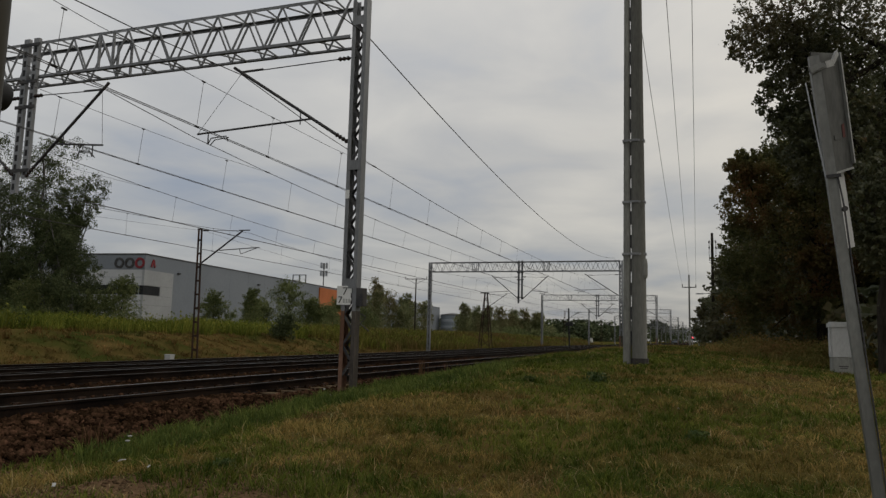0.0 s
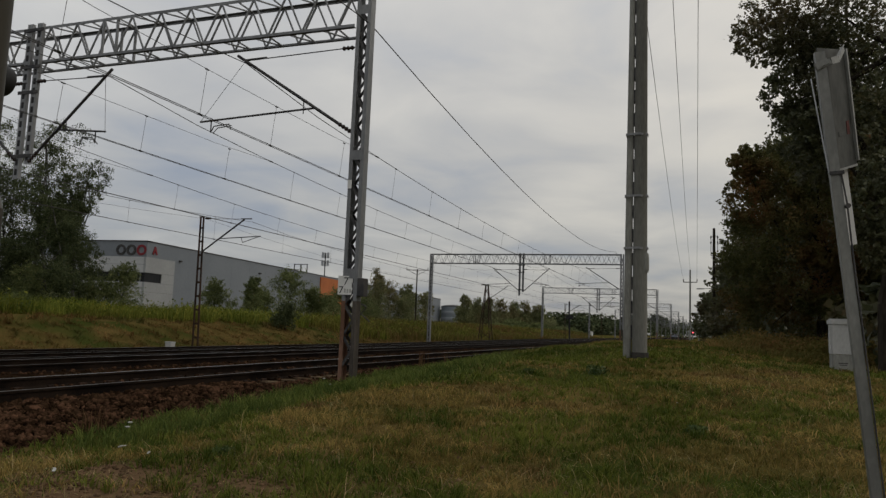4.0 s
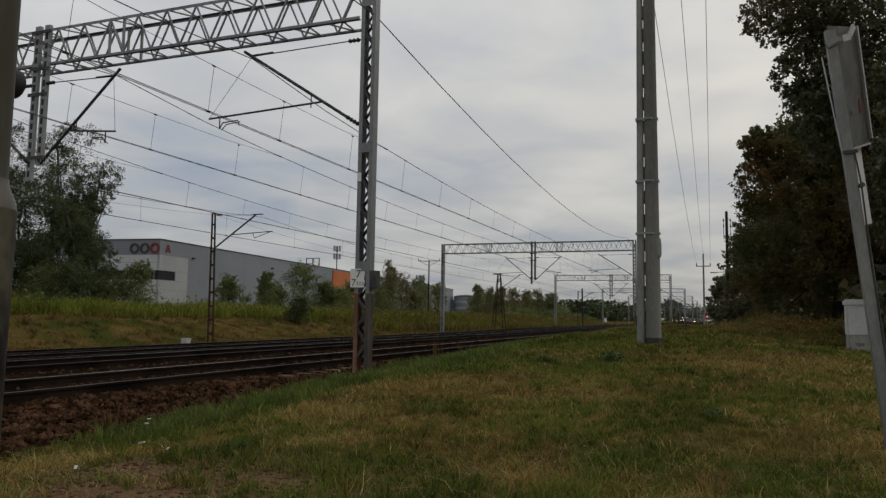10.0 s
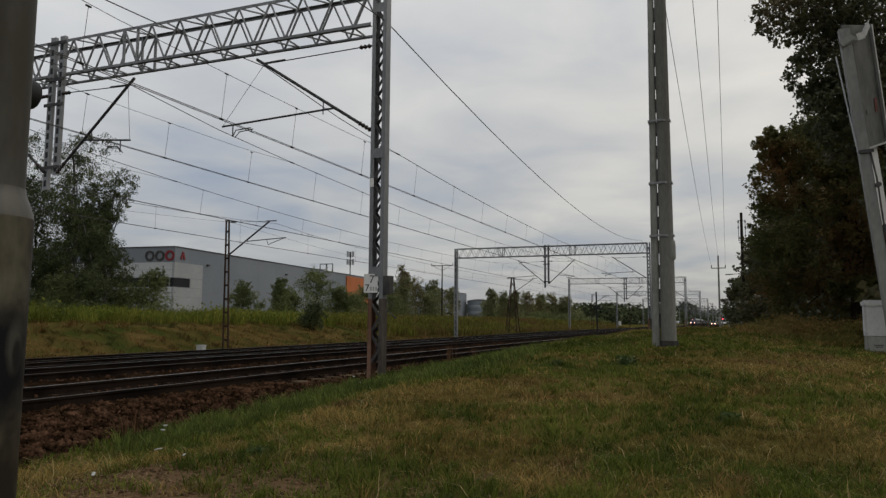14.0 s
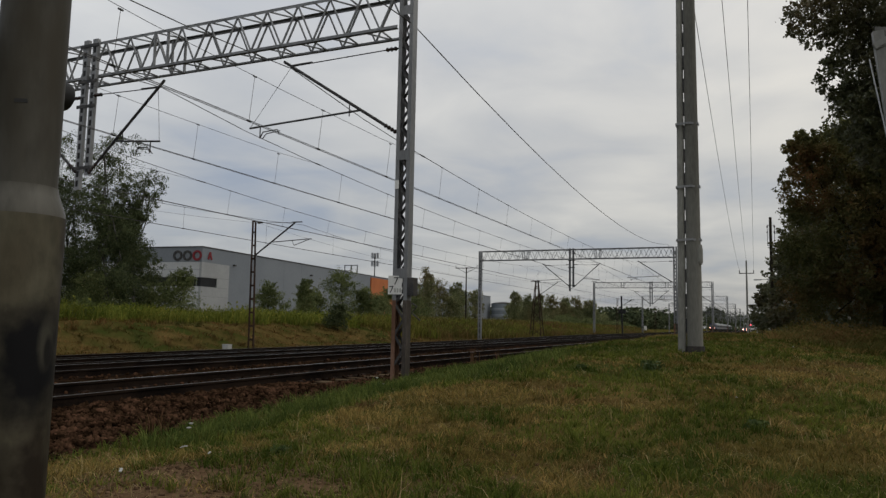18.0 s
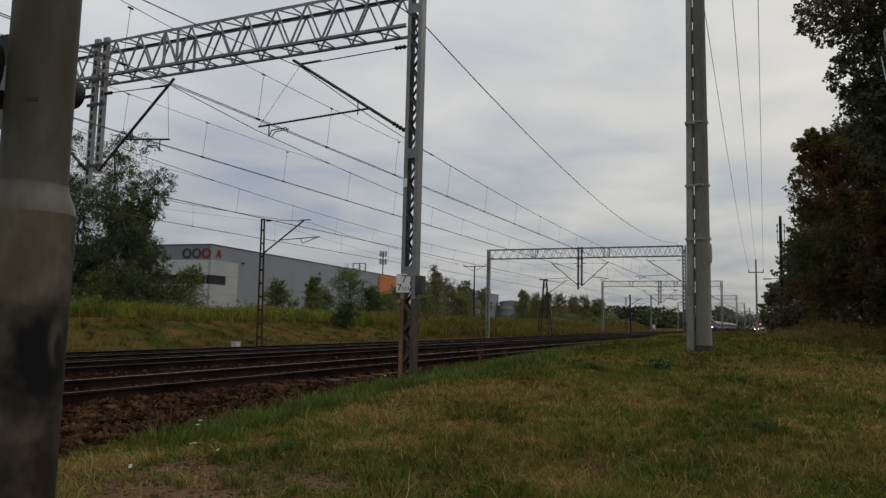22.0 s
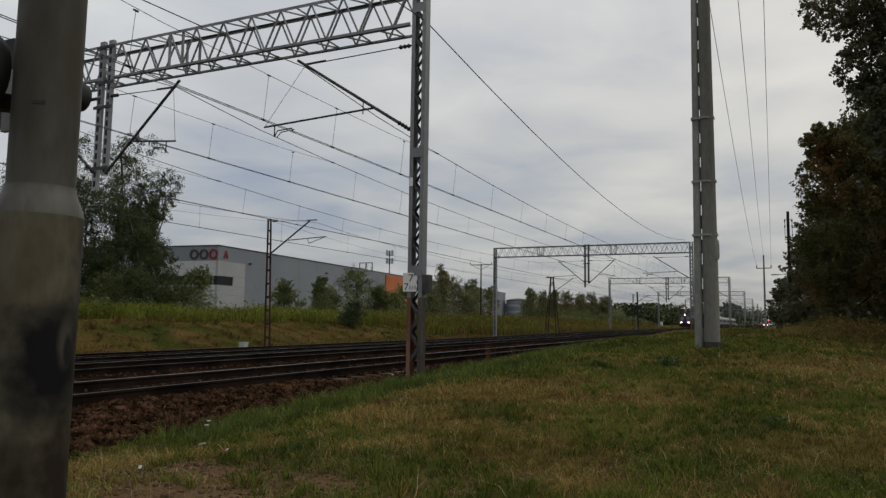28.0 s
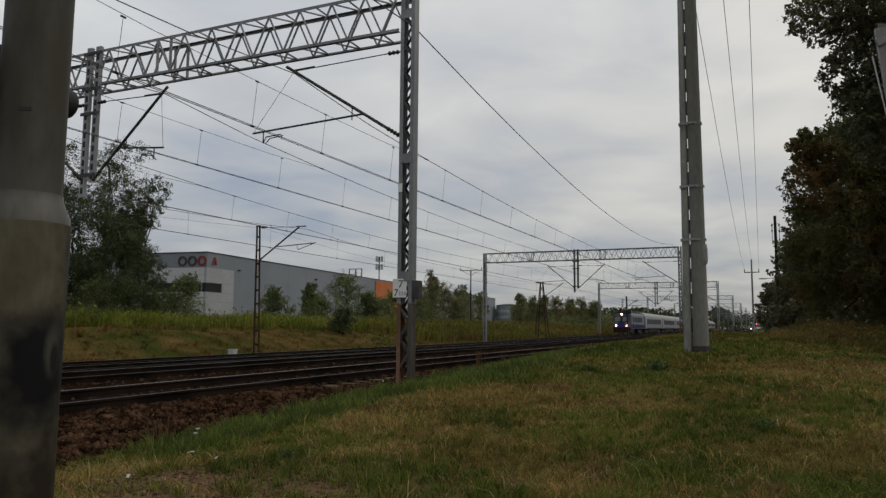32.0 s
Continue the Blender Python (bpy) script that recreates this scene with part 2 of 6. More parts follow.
def bare_patch(m, centre, stretch, colour):
    """A trodden patch of bare soil with a ragged edge, mixed over a ground material."""
    nt = m.node_tree
    n, l = nt.nodes.new, nt.links.new
    b = nt.nodes["Principled BSDF"]
    src = b.inputs["Base Color"].links[0].from_socket
    geo = n("ShaderNodeNewGeometry")
    sub, sc, ln = n("ShaderNodeVectorMath"), n("ShaderNodeVectorMath"), n("ShaderNodeVectorMath")
    sub.operation, sc.operation, ln.operation = "SUBTRACT", "MULTIPLY", "LENGTH"
    sub.inputs[1].default_value, sc.inputs[1].default_value = centre, stretch
    l(geo.outputs["Position"], sub.inputs[0])
    l(sub.outputs[0], sc.inputs[0])
    l(sc.outputs[0], ln.inputs[0])
    nz = n("ShaderNodeTexNoise")
    nz.inputs["Scale"].default_value, nz.inputs["Detail"].default_value = 2.2, 6
    l(geo.outputs["Position"], nz.inputs["Vector"])
    ad = n("ShaderNodeMath")
    ad.operation = "MULTIPLY_ADD"
    ad.inputs[1].default_value = 1.4
    l(nz.outputs["Fac"], ad.inputs[0])
    l(ln.outputs["Value"], ad.inputs[2])
    rg = n("ShaderNodeMapRange")
    rg.inputs["From Min"].default_value, rg.inputs["From Max"].default_value = 1.9, 1.4
    l(ad.outputs[0], rg.inputs["Value"])
    gr = n("ShaderNodeTexNoise")
    gr.inputs["Scale"].default_value, gr.inputs["Detail"].default_value = 30, 5
    l(geo.outputs["Position"], gr.inputs["Vector"])
    tone = n("ShaderNodeMix")
    tone.data_type = "RGBA"
    tone.inputs["A"].default_value = (*[c * 0.45 for c in colour], 1)
    tone.inputs["B"].default_value = (*[c * 1.4 for c in colour], 1)
    l(gr.outputs["Fac"], tone.inputs["Factor"])
    mx = n("ShaderNodeMix")
    mx.data_type = "RGBA"
    l(src, mx.inputs["A"])
    l(tone.outputs["Result"], mx.inputs["B"])
    l(rg.outputs[0], mx.inputs["Factor"])
    l(mx.outputs["Result"], b.inputs["Base Color"])


bare_patch(GROUND, (-3.3, 3.5, -1.0), (0.5, 0.72, 0.0), (0.135, 0.085, 0.048))
BARK = surface("bark", (0.018, 0.015, 0.011), (0.05, 0.042, 0.032), 0.95, 0.0, 3, 20, 0.6, 0.3, spec=0.05)
LIMB = surface("bare_limb", (0.05, 0.045, 0.033), (0.12, 0.105, 0.08), 0.95, 0.0, 3, 20, 0.4, 0.3, spec=0.05)
BARK_BIRCH = surface("birch_bark", (0.03, 0.027, 0.024), (0.12, 0.115, 0.105), 0.9, 0.0, 2.2, 12, 0.3)
PANEL_GREY = surface("hall_panel_grey", (0.17, 0.19, 0.215), (0.20, 0.22, 0.245), 0.5, 0.1, 0.1, 3, 0.0)
PANEL_MID = surface("hall_panel_mid", (0.29, 0.30, 0.305), (0.335, 0.345, 0.35), 0.6, 0.0, 0.3, 3, 0.0, spec=0.15)
PANEL_LIGHT = surface("hall_panel_light", (0.42, 0.43, 0.44), (0.48, 0.49, 0.5), 0.5, 0.1, 0.2, 3, 0.0)
ORANGE = surface("orange_cladding", (0.38, 0.105, 0.025), (0.46, 0.135, 0.035), 0.55, 0.0, 0.3, 3, 0.0)
GLASS_DARK = surface("dark_glass", (0.010, 0.011, 0.013), (0.02, 0.021, 0.024), 0.3, 0.0, 0.5, 3, 0.0, spec=0.12)
WHITE = surface("white_paint", (0.62, 0.62, 0.6), (0.74, 0.74, 0.72), 0.5, 0.0, 2, 40, 0.05)
BLACK = surface("black_paint", (0.008, 0.008, 0.008), (0.02, 0.02, 0.02), 0.6, 0.0, 4, 40, 0.05)
SIGN_POST = surface("sign_post", (0.145, 0.146, 0.136), (0.235, 0.236, 0.22), 0.5, 0.2, 3, 50, 0.05, 0.4)
SIGN_BACK = surface("sign_back", (0.040, 0.041, 0.037), (0.082, 0.083, 0.076), 0.6, 0.0, 6, 50, 0.05, 0.3, spec=0.12, c3=(0.11, 0.11, 0.10), c3scale=5.0, c3range=(0.55, 0.75))
RED = surface("red_paint", (0.18, 0.026, 0.032), (0.24, 0.036, 0.042), 0.5, 0.0, 4, 40, 0.0, spec=0.15)
STICKER = surface("faded_sticker", (0.06, 0.014, 0.012), (0.10, 0.035, 0.03), 0.6, 0.0, 30, 120, 0.0, spec=0.1)
CABINET = surface("cabinet_plastic", (0.37, 0.37, 0.36), (0.46, 0.46, 0.445), 0.5, 0.0, 1.5, 30, 0.05, 0.4, spec=0.2)


# ---- mesh building ----
class Shape:
    """Collects boxes, bars and rods into one mesh."""

    def __init__(self):
        self.v, self.f = [], []

    def add(self, vs, fs):
        k = len(self.v)
        self.v += [tuple(p) for p in vs]
        self.f += [tuple(i + k for i in q) for q in fs]
        return self

    def box(self, x0, y0, z0, x1, y1, z1, c=0.0):
        """A box with its upright edges cut by c."""
        if c:
            ring = [(x0 + c, y0), (x1 - c, y0), (x1, y0 + c), (x1, y1 - c), (x1 - c, y1), (x0 + c, y1), (x0, y1 - c), (x0, y0 + c)]
        else:
            ring = [(x0, y0), (x1, y0), (x1, y1), (x0, y1)]
        k = len(ring)
        vs = [(x, y, z0) for x, y in ring] + [(x, y, z1) for x, y in ring]
        fs = [tuple(reversed(range(k))), tuple(range(k, 2 * k))] + [(i, (i + 1) % k, k + (i + 1) % k, k + i) for i in range(k)]
        return self.add(vs, fs)

    def rod(self, a, b, r, r2=None, n=6, cap=True):
        a, b = Vector(a), Vector(b)
        d = (b - a).normalized()
        u = d.orthogonal().normalized()
        w = d.cross(u)
        r2 = r if r2 is None else r2
        vs = [a + (u * math.cos(t) + w * math.sin(t)) * r for t in [2 * math.pi * i / n for i in range(n)]]
        vs += [b + (u * math.cos(t) + w * math.sin(t)) * r2 for t in [2 * math.pi * i / n for i in range(n)]]
        fs = [(i, (i + 1) % n, n + (i + 1) % n, n + i) for i in range(n)]
        if cap:
            fs += [tuple(reversed(range(n))), tuple(range(n, 2 * n))]
        return self.add(vs, fs)

    def bar(self, a, b, w, h, up=(0, 0, 1)):
        """A rectangular bar from a to b, w across and h along up."""
        a, b = Vector(a), Vector(b)
        d = (b - a).normalized()
        s = d.cross(Vector(up))
        s = (s if s.length > 1e-4 else d.orthogonal()).normalized()
        t = s.cross(d)
        vs = [p + s * w / 2 * i + t * h / 2 * j for p in (a, b) for i, j in ((-1, -1), (1, -1), (1, 1), (-1, 1))]
        return self.add(vs, [(3, 2, 1, 0), (4, 5, 6, 7)] + [(i, (i + 1) % 4, 4 + (i + 1) % 4, 4 + i) for i in range(4)])

    def tube(self, pts, r, n=5):
        """One bent rod through the points."""
        pts = [Vector(p) for p in pts]
        u = (pts[1] - pts[0]).orthogonal().normalized()
        vs = []
        for i, p in enumerate(pts):
            d = (pts[min(i + 1, len(pts) - 1)] - pts[max(i - 1, 0)]).normalized()
            u = (u - d * u.dot(d)).normalized()
            w = d.cross(u)
            vs += [p + (u * math.cos(2 * math.pi * j / n) + w * math.sin(2 * math.pi * j / n)) * r for j in range(n)]
        fs = [(k * n + j, k * n + (j + 1) % n, (k + 1) * n + (j + 1) % n, (k + 1) * n + j) for k in range(len(pts) - 1) for j in range(n)]
        fs += [tuple(reversed(range(n))), tuple(range(len(vs) - n, len(vs)))]
        return self.add(vs, fs)

    def lathe(self, prof, n=16, c=(0, 0, 0), axis="z"):
        vs, fs = [], []
        for r, z in prof:
            for i in range(n):
                t = 2 * math.pi * i / n
                p = (r * math.cos(t), r * math.sin(t), z)
                if axis == "x":
                    p = (z, p[0], p[1])
                elif axis == "y":
                    p = (p[0], -z, p[1])
                vs.append((c[0] + p[0], c[1] + p[1], c[2] + p[2]))
        for j in range(len(prof) - 1):
            fs += [(j * n + i, j * n + (i + 1) % n, (j + 1) * n + (i + 1) % n, (j + 1) * n + i) for i in range(n)]
        fs += [tuple(reversed(range(n))), tuple(range((len(prof) - 1) * n, len(prof) * n))]
        return self.add(vs, fs)

    def mesh(self, name, mat, smooth=False):
        me = bpy.data.meshes.new(name)
        me.from_pydata(self.v, [], self.f)
        me.materials.append(mat)
        if smooth:
            me.polygons.foreach_set("use_smooth", [True] * len(me.polygons))
            me.set_sharp_from_angle(angle=radians(40))
        return me


def part(name, shape, mat, parent=None, label="", smooth=False):
    ob = new(name, shape.mesh(name, mat, smooth))
    if parent:
        ob.parent = parent
    return tagged(ob, label)


def thing(name, label, category, at=(0, 0, 0), group="", kind=""):
    ob = new(name)
    ob.location = at
    return tagged(ob, label, category, group, kind)


def step(a, b, x):
    t = min(1, max(0, (x - a) / (b - a)))
    return t * t * (3 - 2 * t)


# ---- the plan: y runs along the track, the lens at the origin, rail tops near z = -1 ----
TRACKS = [(-9.0, -1.0), (-13.65, -1.0), (-18.0, -1.12), (-22.3, -1.2)]
GANTRY_Y = [13.2 + 51.75 * i for i in range(11)]
POST_R, POST_L, DROP_X = -6.72, -24.65, -15.67
SINK = (-0.015, -0.09, -0.14, -0.19)


def track_z(i, y):
    """Rail top of track i: the outer tracks lie lower near the lens and come up further along."""
    return TRACKS[i][1] + SINK[i] * (1 - step(45, 110, y))


def ground_z(x, y):
    if x > -6.1:
        edge = -1.37 + 0.38 * step(2, 14, y) - 0.10 * step(18, 32, y)
        z = -1.03 + 0.61 * step(4, 19, y) - 0.33 * step(-0.5, 3.5, x) * step(4, 20, y)
        z = edge + (z - edge) * step(-6.0, -3.4, x)
        z -= 0.45 * step(45, 140, y)
        z += 0.05 * noise.noise((x * 0.5, y * 0.5, 0)) + 0.02 * noise.noise((x * 1.7, y * 1.7, 3))
    elif x > -24.0:
        z = -1.62
        z += 0.2 * step(-6.5, -6.1, x)
    else:
        z = -1.60 + 1.33 * step(-25.5, -31, x) - 0.4 * step(-36, -60, x)
        z -= 0.5 * step(70, 200, y)
        z += (0.12 * noise.noise((x * 0.3, y * 0.3, 0)) + 0.2 * noise.noise((x * 0.9, y * 0.9, 4))) * step(-24.6, -26, x)
    return z


def build_ground():
    def axis(spans):
        out = []
        for a, b, st in spans:
            k = max(1, round((b - a) / st))
            out += [a + (b - a) * i / k for i in range(k)]
        return out + [spans[-1][1]]
    xs = axis([(-2500, -300, 400), (-300, -70, 30), (-70, -36, 3), (-36, -23.5, 0.5), (-23.5, -6.6, 3), (-6.6, 6, 0.2), (6, 30, 2), (30, 300, 30), (300, 2500, 400)])
    ys = axis([(-600, -40, 80), (-40, -4, 4), (-4, 24, 0.25), (24, 60, 1), (60, 240, 6), (240, 3000, 230)])
    n = len(xs)
    vs = [(x, y, ground_z(x, y)) for y in ys for x in xs]
    fs = [(j * n + i, j * n + i + 1, (j + 1) * n + i + 1, (j + 1) * n + i) for j in range(len(ys) - 1) for i in range(n - 1)]
    me = bpy.data.meshes.new("ground")
    me.from_pydata(vs, [], fs)
    me.materials.append(GROUND)
    me.polygons.foreach_set("use_smooth", [True] * len(me.polygons))
    tagged(new("ground", me), "dry yellow-green turf beside the railway", "ground", kind="structure")


build_ground()


def build_ballast():
    # cross-section over four tracks, with shoulders and shallow troughs between them
    def section(y):
        out = [(-5.3, -1.5), (-5.7, -1.33), (-6.6, -1.27), (-7.4, -1.205)]
        for i, (x, _) in enumerate(TRACKS):
            z = track_z(i, y)
            out += [(x + 1.42, z - (0.25 if i == 0 else 0.165)), (x + (0.92 if i == 0 else 1.3), z - (0.186 if i == 0 else 0.163)), (x + 0.8, z - 0.163), (x - 1.3, z - 0.163), (x - 1.42, z - 0.18)]
            if i < 3:
                out += [((x + TRACKS[i + 1][0]) / 2, (z + track_z(i + 1, y)) / 2 - 0.24)]
        return out + [(-24.2, -1.58), (-24.9, -1.85)]

    ys = [-60 + 2 * i for i in range(90)] + [120 + 20 * i for i in range(57)]
    n = len(section(0))
    vs = [(x + 0.08 * noise.noise((y * 0.4, i, 0)) * (i < 3), y, z + 0.02 * noise.noise((x, y * 0.5, 1))) for y in ys for i, (x, z) in enumerate(section(y))]
    fs = [(j * n + i + 1, j * n + i, (j + 1) * n + i, (j + 1) * n + i + 1) for j in range(len(ys) - 1) for i in range(n - 1)]
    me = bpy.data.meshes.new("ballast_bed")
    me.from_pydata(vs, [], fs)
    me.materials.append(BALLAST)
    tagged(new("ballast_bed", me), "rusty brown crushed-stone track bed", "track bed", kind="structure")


build_ballast()


def rail_shape(track):
    half = [(0.075, -0.172), (0.075, -0.162), (0.012, -0.14), (0.009, -0.045), (0.036, -0.034), (0.036, -0.006), (0.028, 0.0)]
    ring = half + [(-x, z) for x, z in reversed(half)]
    k = len(ring)
    ys = [-60, 44] + [50 + 6 * i for i in range(11)] + [300, 1400]
    m = len(ys)
    vs = [(x, y, z + track_z(track, y) - TRACKS[track][1]) for y in ys for x, z in ring]
    fs = [(j * k + i, (j + 1) * k + i, (j + 1) * k + (i + 1) % k, j * k + (i + 1) % k) for j in range(m - 1) for i in range(k)]
    return Shape().add(vs, fs + [tuple(range(k)), tuple(range(m * k - 1, (m - 1) * k - 1, -1))])


def build_tracks():
    out = []
    for i, (x, z) in enumerate(TRACKS):
        tr = thing("railway_track", "rusty steel rails on concrete sleepers in ballast", "railway track", (x, 0, z), "parallel tracks", "structure")
        for sx, top in ((-0.75, RAILTOP), (0.75, RAILTOP_DULL)):
            me = rail_shape(i).mesh("rail", RAIL)
            me.materials.append(top)
            for p in me.polygons:
                if p.normal.z > 0.9 and p.area > 0.05 and max(me.vertices[v].co.z - (track_z(i, me.vertices[v].co.y) - z) for v in p.vertices) > -0.003 and min(me.vertices[v].co.z - (track_z(i, me.vertices[v].co.y) - z) for v in p.vertices) > -0.003:
                    p.material_index = 1
            r = new("rail", me)
            r.parent, r.location = tr, (sx, 0, 0)
        out.append(tr)
    return out


track_obs = build_tracks()


# ---- overhead line gantries ----
def lattice_post(name, parent, x, y, z0, z1, rusty, lip):
    """Two channels with a zigzag of flat bars between them."""
    p = new(name)
    p.parent, p.location = parent, (x, y, 0)
    zr = z0 + 1.6
    for sx in (-1, 1):
        for za, zb, mat, nm in ((z0, zr, (STEEL_RUST if sx < 0 else STEEL_GRIME) if rusty else STEEL, "channel_foot"), (zr, z1, STEEL, "channel")):
            ring = [(0.165, -0.104), (0.165, 0.104), (lip, 0.104), (lip, 0.094), (0.155, 0.094), (0.155, -0.094), (lip, -0.094), (lip, -0.104)]
            ring = [(sx * a, b) for a, b in ring][::sx]
            s = Shape().add([(a, b, z) for z in (za, zb) for a, b in ring], [tuple(reversed(range(8))), tuple(range(8, 16))] + [(i, (i + 1) % 8, 8 + (i + 1) % 8, 8 + i) for i in range(8)])
            part(nm, s, mat, p, "rust-brown foot of the channel" if nm == "channel_foot" and rusty else "")
    k = int((z1 - z0 - 0.6) / 0.62)
    for side in (-0.09, 0.09):
        s = Shape()
        for i in range(k):
            za = z0 + 0.3 + i * 0.62
            s.bar((-0.10, side, za), (0.10, side, za + 0.3), 0.012, 0.055, (0, 0, 1))
            s.bar((0.10, side, za + 0.3), (-0.10, side, za + 0.6), 0.012, 0.055, (0, 0, 1))
        tagged(part("lacing", s, STEEL_DARK, p, "dark zigzag flat-bar lacing"), kind="stuff")
    for zz in (z0 + 2.15, z0 + 4.6, z1 - 0.5):
        part("batten_plate", Shape().box(-0.15, -0.112, zz - 0.1, 0.15, -0.105, zz + 0.1), STEEL, p)
    part("base_plate", Shape().box(-0.19, -0.15, z0 - 0.3, 0.19, 0.15, z0 - 0.06), CONCRETE, p, "concrete footing")
    return p


def insulator(a, b, r=0.06, sheds=4):
    """A ribbed body of revolution from a to b."""
    a, b = Vector(a), Vector(b)
    d = (b - a).normalized()
    u = d.orthogonal().normalized()
    w = d.cross(u)
    prof = []
    for i in range(sheds):
        prof += [(i / sheds, 0.45), ((i + 0.5) / sheds, 1.0), ((i + 0.7) / sheds, 0.9)]
    prof.append((1.0, 0.45))
    n = 10
    vs = [a.lerp(b, t) + (u * math.cos(2 * math.pi * j / n) + w * math.sin(2 * math.pi * j / n)) * r * k for t, k in prof for j in range(n)]
    m = len(prof)
    fs = [(i * n + j, i * n + (j + 1) % n, (i + 1) * n + (j + 1) % n, (i + 1) * n + j) for i in range(m - 1) for j in range(n)]
    return Shape().add(vs, fs + [tuple(reversed(range(n))), tuple(range((m - 1) * n, m * n))])


def cantilever(parent, x0, side, reach, ztop, zbot, zreg, wire_x, y=0.0):
    """A bracket from a post at x0: stay, raking tube, registration arm and steady arm."""
    c = new("cantilever")
    c.parent, c.location = parent, (x0, y, 0)
    sd = side
    tip = Vector((sd * reach, 0, ztop))
    root = Vector((sd * 0.16, 0, zbot))
    d = (tip - root).normalized()
    part("raking_tube", Shape().rod(root + d * 0.42, tip + d * 0.25, 0.034, n=8), STEEL_DARK, c, "dark raking tube", True)
    part("insulator", insulator(root + d * 0.06, root + d * 0.42, 0.052), PORCELAIN, c, "brown ribbed porcelain insulator", True)
    part("insulator", insulator((sd * 0.24, 0, ztop + 0.05), (sd * 0.52, 0, ztop + 0.05), 0.05, 3), PORCELAIN, c, "brown ribbed porcelain insulator", True)
    part("stay_rod", Shape().rod((sd * 0.5, 0, ztop + 0.05), tip, 0.012).rod((sd * 0.1, 0, ztop + 0.05), (sd * 0.26, 0, ztop + 0.05), 0.014)
         .rod(tip + Vector((0, 0, 0.02)), tip + Vector((-sd * 0.55, 0, 0.03)), 0.022), STEEL_DARK, c)
    t = (zreg + 0.05 - root.z) / (tip.z - root.z)
    a = root.lerp(tip, max(0.1, min(0.9, t)))
    wx = wire_x - x0
    end = Vector((wx + sd * 0.38, 0, zreg - 0.08))
    part("registration_arm", Shape().rod(a, end, 0.022, n=6).rod(a + d * 0.35, a + d * 0.35 - Vector((0, 0, 0.3)), 0.012), STEEL_DARK, c)
    part("steady_arm", Shape().rod(end + Vector((-sd * 0.3, 0, 0.0)), end + Vector((-sd * 0.3, 0, -0.26)), 0.014)
         .tube([end + Vector((-sd * 0.3, 0, -0.26)), end + Vector((-sd * 0.38, 0, -0.12)), end + Vector((-sd * 0.75, 0.05, -0.08)), end + Vector((-sd * 0.8, 0.05, -0.2))], 0.014)
         .tube([end + Vector((-sd * 0.3, 0.08, -0.26)), end + Vector((-sd * 0.42, 0.08, -0.14)), end + Vector((-sd * 0.78, 0.1, -0.1))], 0.012), STEEL_DARK, c)
    part("arm_stay", Shape().rod(tip, end + Vector((-sd * 0.02, 0, 0.02)), 0.005, n=4), WIRE, c)
    return c


BEAM_Z0, BEAM_Z1, BEAM_W = 6.12, 7.06, 0.62
WIRE_Z, CARRY_Z = 4.15, 5.6


